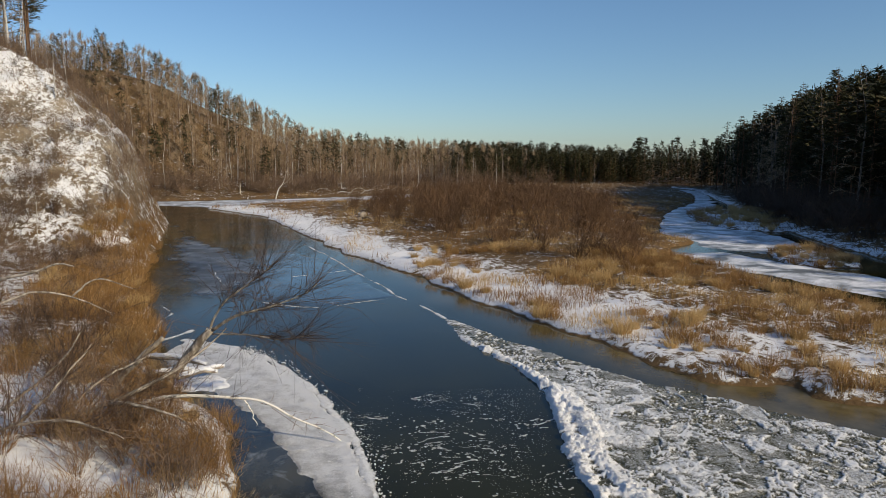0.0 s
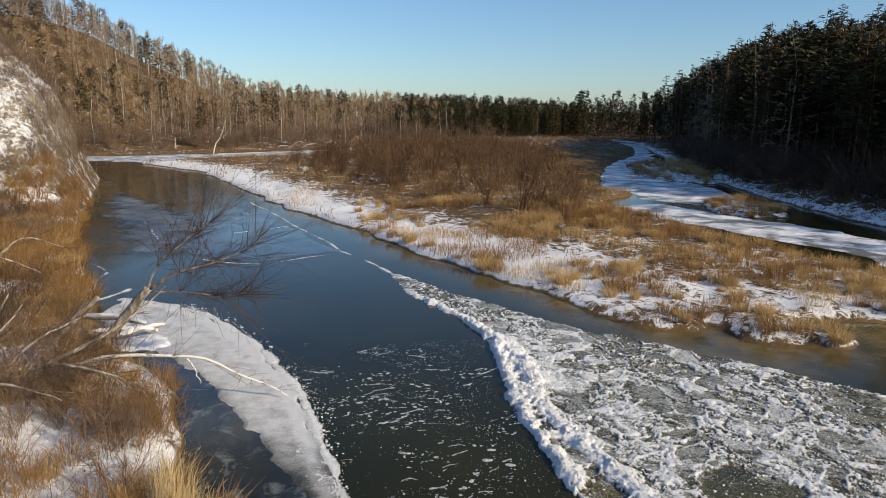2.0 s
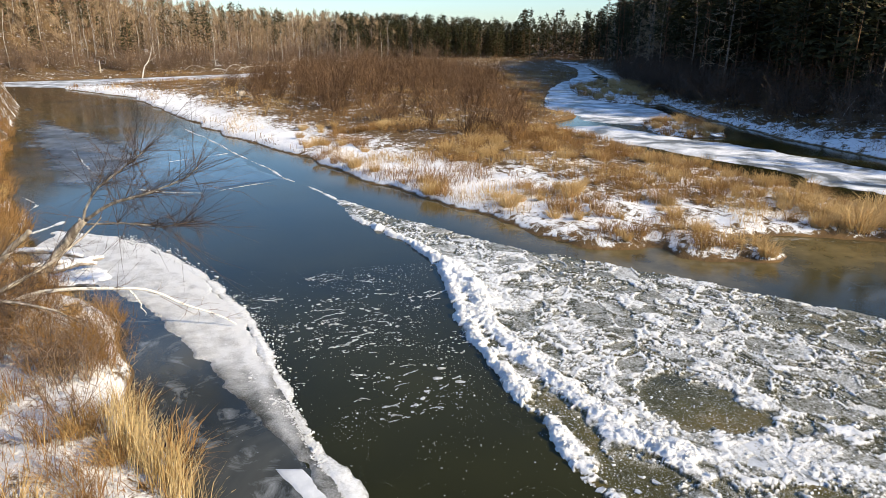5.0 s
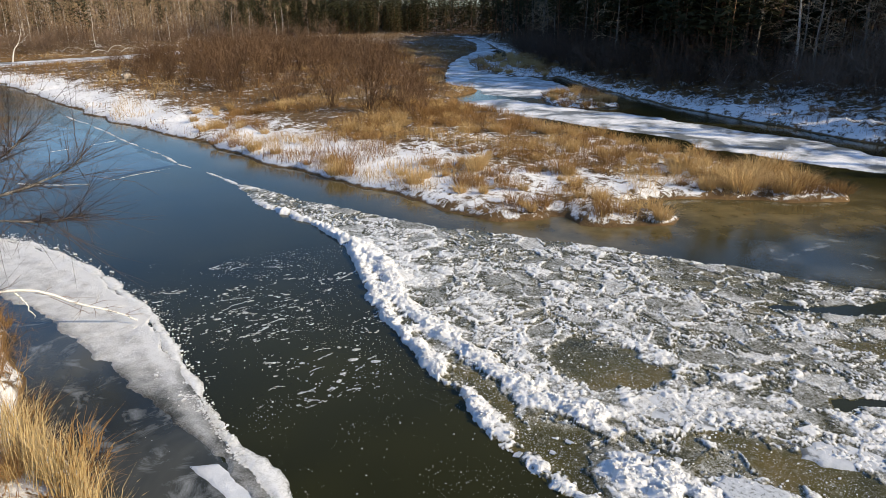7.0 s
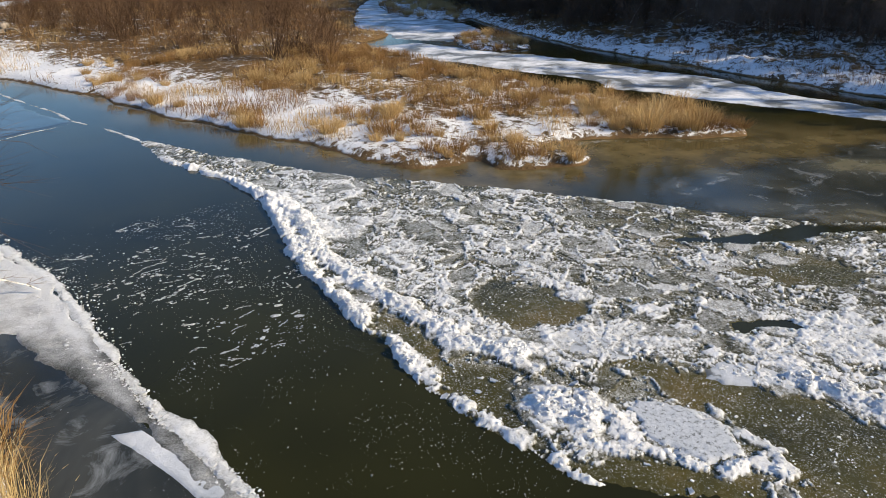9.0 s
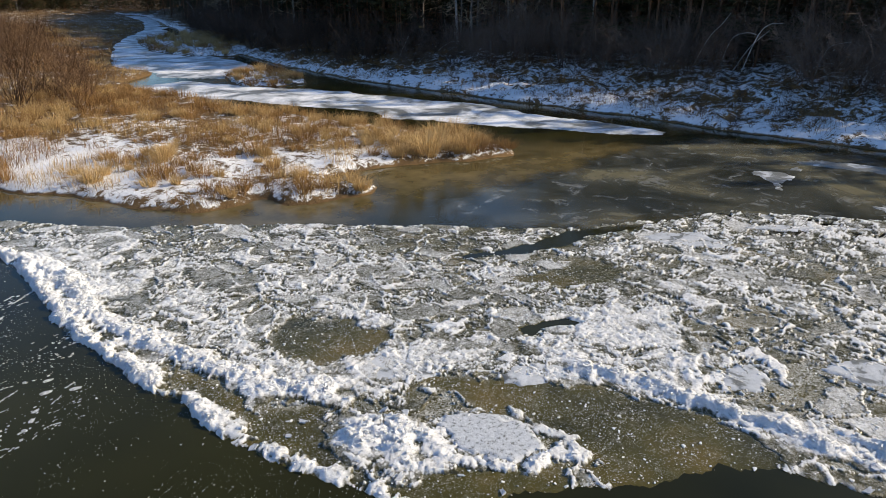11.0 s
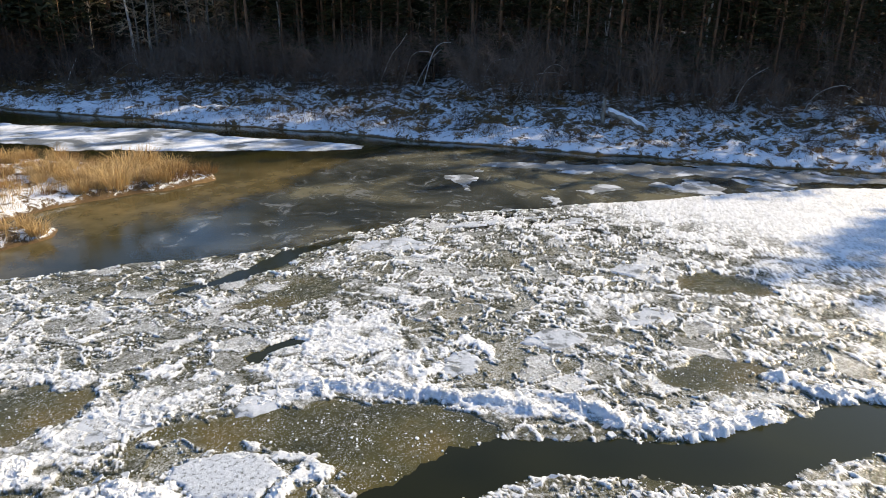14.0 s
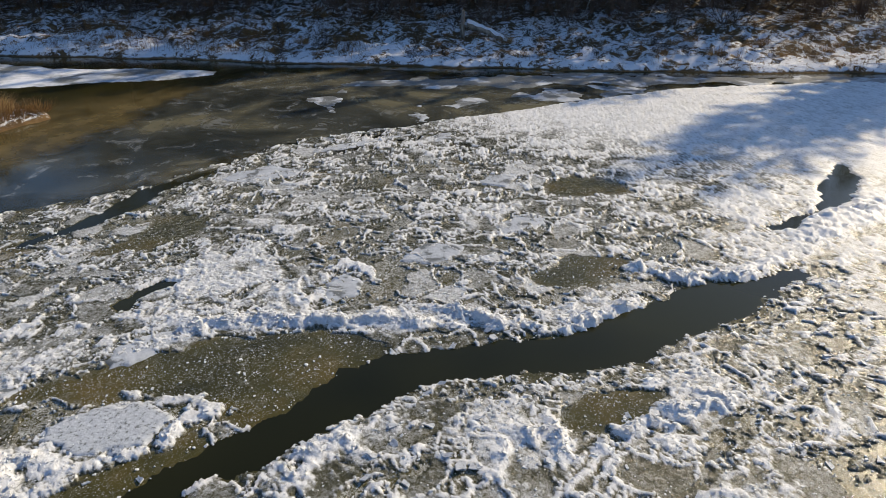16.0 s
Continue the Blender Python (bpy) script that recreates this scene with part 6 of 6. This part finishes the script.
twigs_on(fallen, [[(-5.8, 15.0, 1.17), (-4.65, 15.0, 1.13), (-3.5, 15.0, 0.66), (-2.6, 15.0, 0.25)]], 12, 0.4, 41, M_TWIG)
for pts in ([(-9.2, 20.3, 0.5), (-8.2, 20.0, 0.55), (-7.2, 19.8, 0.42)], [(-8.4, 18.8, 0.45), (-7.6, 19.2, 0.42), (-6.8, 19.6, 0.26)], [(-7.6, 18.6, 0.4), (-7.2, 19.3, 0.36), (-6.8, 20.2, 0.25)]):
    snowy = dead_limb("snowy_log", "snow-covered fallen log at the foot of the leaning tree", [("stem", pts, 0.07, 0.045)], M_DEAD)
    part("snow_cap", limb_mesh("snow_cap", [(x, y, z + 0.06) for x, y, z in pts], 0.08, 0.05, M_SNOW, 8, 12, 0.015, 9), snowy, "snow lying on the log")
stub = dead_limb("broken_snag", "short weathered broken snag on the sunlit bank", [("stem", [(-8.3, 16.1, 0.7), (-7.75, 16.0, 1.45), (-6.85, 16.0, 2.25)], 0.09, 0.06)], M_DEAD)


def rooted(x, y, *rest):
    """A limb that starts in the ground at x, y and goes on through the other points."""
    return [(x, y, float(ground_at(x, y)[0]) - 0.1), *rest]


LOG = [(37.6, 5.22, 1.35), (37.5, 4.1, 1.0), (37.05, 2.96, 0.55)]
log = dead_limb("fallen_log", "snow-topped fallen log on the shaded bank", [("stem", LOG, 0.17, 0.10), ("stump", rooted(37.90, 5.52, (37.90, 5.52, 2.0)), 0.14, 0.09)], M_DEAD)
part("snow_cap", limb_mesh("snow_cap", [(x, y, z + 0.1) for x, y, z in LOG], 0.15, 0.09, M_SNOW, 8, 12, 0.02, 4), log, "snow lying on the log")
SHADED = [rooted(38, 45.8, (38, 45, 1.9), (38, 44.4, 2.6)), rooted(41, 44.6, (41, 43.4, 1.7), (41, 42.1, 2.2), (41, 41.0, 1.8)), rooted(40, 39.4, (40, 38.4, 1.6), (40, 37.3, 1.7), (40, 36.4, 1.5)),
          rooted(46, 40.6, (46, 40.3, 3.3), (46, 39.1, 3.7), (46, 38.2, 3.2)), rooted(43, 21.8, (43, 20.9, 3.4), (43, 20.2, 4.2), (43, 19.7, 4.9)), rooted(43, 20.0, (43, 19.4, 3.4), (43, 18.4, 3.8), (43, 17.7, 3.6)),
          rooted(43, 18.6, (43, 17.9, 3.5), (43, 17.3, 4.3), (43, 16.5, 4.4)), rooted(42.5, 19.0, (42.5, 18.0, 3.0), (42.5, 17.0, 4.0)), rooted(42, 11.6, (42, 11.0, 2.5), (42, 9.4, 2.9), (42, 8.7, 2.7)), rooted(44, 14.6, (44, 14.1, 3.1), (44, 12.8, 3.5)),
          rooted(42, 10.6, (42, 10.0, 2.9), (42, 9.2, 3.4), (42, 8.6, 3.0)), rooted(50, 113.5, (51, 114.8, 1.5), (52, 116.8, 3.0), (52, 119.6, 4.7)), rooted(46, 6.6, (46, 6.8, 3.8), (46, 7.0, 4.9), (46, 7.2, 6.1)),
          rooted(43.5, -1.0, (43.5, -1.6, 2.8), (43.5, -2.6, 3.6)), rooted(42.5, -4.5, (42.5, -5.2, 2.4), (42.5, -6.4, 2.9), (42.5, -7.2, 2.5))]
for i, p in enumerate(SHADED):
    tagged(dead_limb("dead_branch", "pale bent dead branch in the shaded brush", [("stem", p, 0.026, 0.009)], M_BIRCH), group="dead branches of the shaded bank")
for x, y, w, h in ((-25.4, 131.5, 3.4, 0.7), (-21.0, 132.2, 2.4, 0.4), (-18.6, 133, 3.6, 1.1), (-16.6, 133.5, 4.6, 0.8), (-11.0, 136.5, 1.6, 1.6)):
    base = rooted(x, y)
    z0 = base[0][2] + 0.1
    tagged(dead_limb("dead_branch", "white arched fallen birch limb in dry grass", [("stem", base + [(x + 0.25 * w, y, z0 + 0.8 * h), (x + 0.6 * w, y, z0 + h), (x + w, y + 0.4, z0 + 0.35 * h)], 0.06, 0.025)], M_BIRCH), group="dead branches of the far bank")
BENT = rooted(-29.6, 117.6, (-29.0, 117.8, 1.6), (-28.3, 118, 2.6), (-27.8, 118.2, 3.9), (-27.5, 118.4, 5.0))
bent = dead_limb("leaning_birch", "leaning white birch at the far water edge", [("trunk", BENT, 0.10, 0.02), ("limb", [(-28.4, 118, 2.5), (-27.6, 118, 3.0), (-26.8, 118.2, 3.9)], 0.04, 0.012)], M_BIRCH)
twigs_on(bent, [BENT], 40, 0.9, 31, M_TWIG)
pole = dead_limb("wooden_post", "short weathered wooden post in the dry grass", [("stem", rooted(-37.0, 122.5, (-37.0, 122.5, 2.6)), 0.12, 0.11)], M_DEAD)
STUMP = rooted(-9.0, 71.6, (-8.9, 71.7, 0.9), (-8.4, 71.9, 1.15))
old = dead_limb("driftwood_stump", "dark driftwood stump with snow on top", [("stem", STUMP, 0.45, 0.25), ("root", [(-9.3, 71.4, 0.55), (-10.0, 71.0, 0.7), (-10.5, 70.9, 0.4)], 0.14, 0.05), ("root", [(-8.7, 71.5, 0.6), (-8.0, 71.0, 0.8), (-7.5, 70.9, 0.4)], 0.14, 0.05)], M_GREY)
part("snow_cap", limb_mesh("snow_cap", [(-9.1, 71.6, 1.08), (-8.6, 71.8, 1.2)], 0.17, 0.12, M_SNOW, 8, 5, 0.02, 7), old, "snow on the stump")


def reed_clump(seed, x, y, n, high):
    """A tall clump of straw grass with nodding seed heads."""
    rng = np.random.default_rng(seed)
    base = np.stack([rng.normal(0, 0.13, n), rng.normal(0, 0.13, n), np.full(n, -0.05)], 1)
    h = high * rng.uniform(0.6, 1.1, n)
    lean = np.stack([rng.normal(0.12, 0.18, n), rng.normal(0.02, 0.18, n)], 1) * high
    v, f = blades(base, h, lean, rng.uniform(0.006, 0.011, n), rng)
    tips = np.nonzero(rng.uniform(0, 1, n) < 0.16)[0]
    heads = [[*(base[i] + [lean[i, 0], lean[i, 1], h[i] * 0.95]), *(base[i] + [lean[i, 0] * 1.12 + 0.03, lean[i, 1] * 1.12, h[i] * 1.02]), 0.006, 0.002] for i in tips]
    v, f = merged((v, f), spikes(heads))
    ob = new("reed_clump", mesh_np("reed_clump", v, f, M_STRAW))
    ob.location = (x, y, float(ground_at(x, y)[0]))
    return tagged(ob, "tall straw grass clump with nodding seed heads", "grass", "straw grass at the near bank")


for i, (x, y, n, h) in enumerate(((-3.3, 9.6, 150, 1.15), (-2.95, 9.1, 150, 1.0), (-2.6, 8.8, 170, 1.1), (-2.35, 8.4, 110, 0.95), (-2.15, 7.9, 90, 0.85), (-3.7, 10.3, 120, 0.9), (-1.95, 7.3, 70, 0.8))):
    reed_clump(500 + i, x, y, n, h)
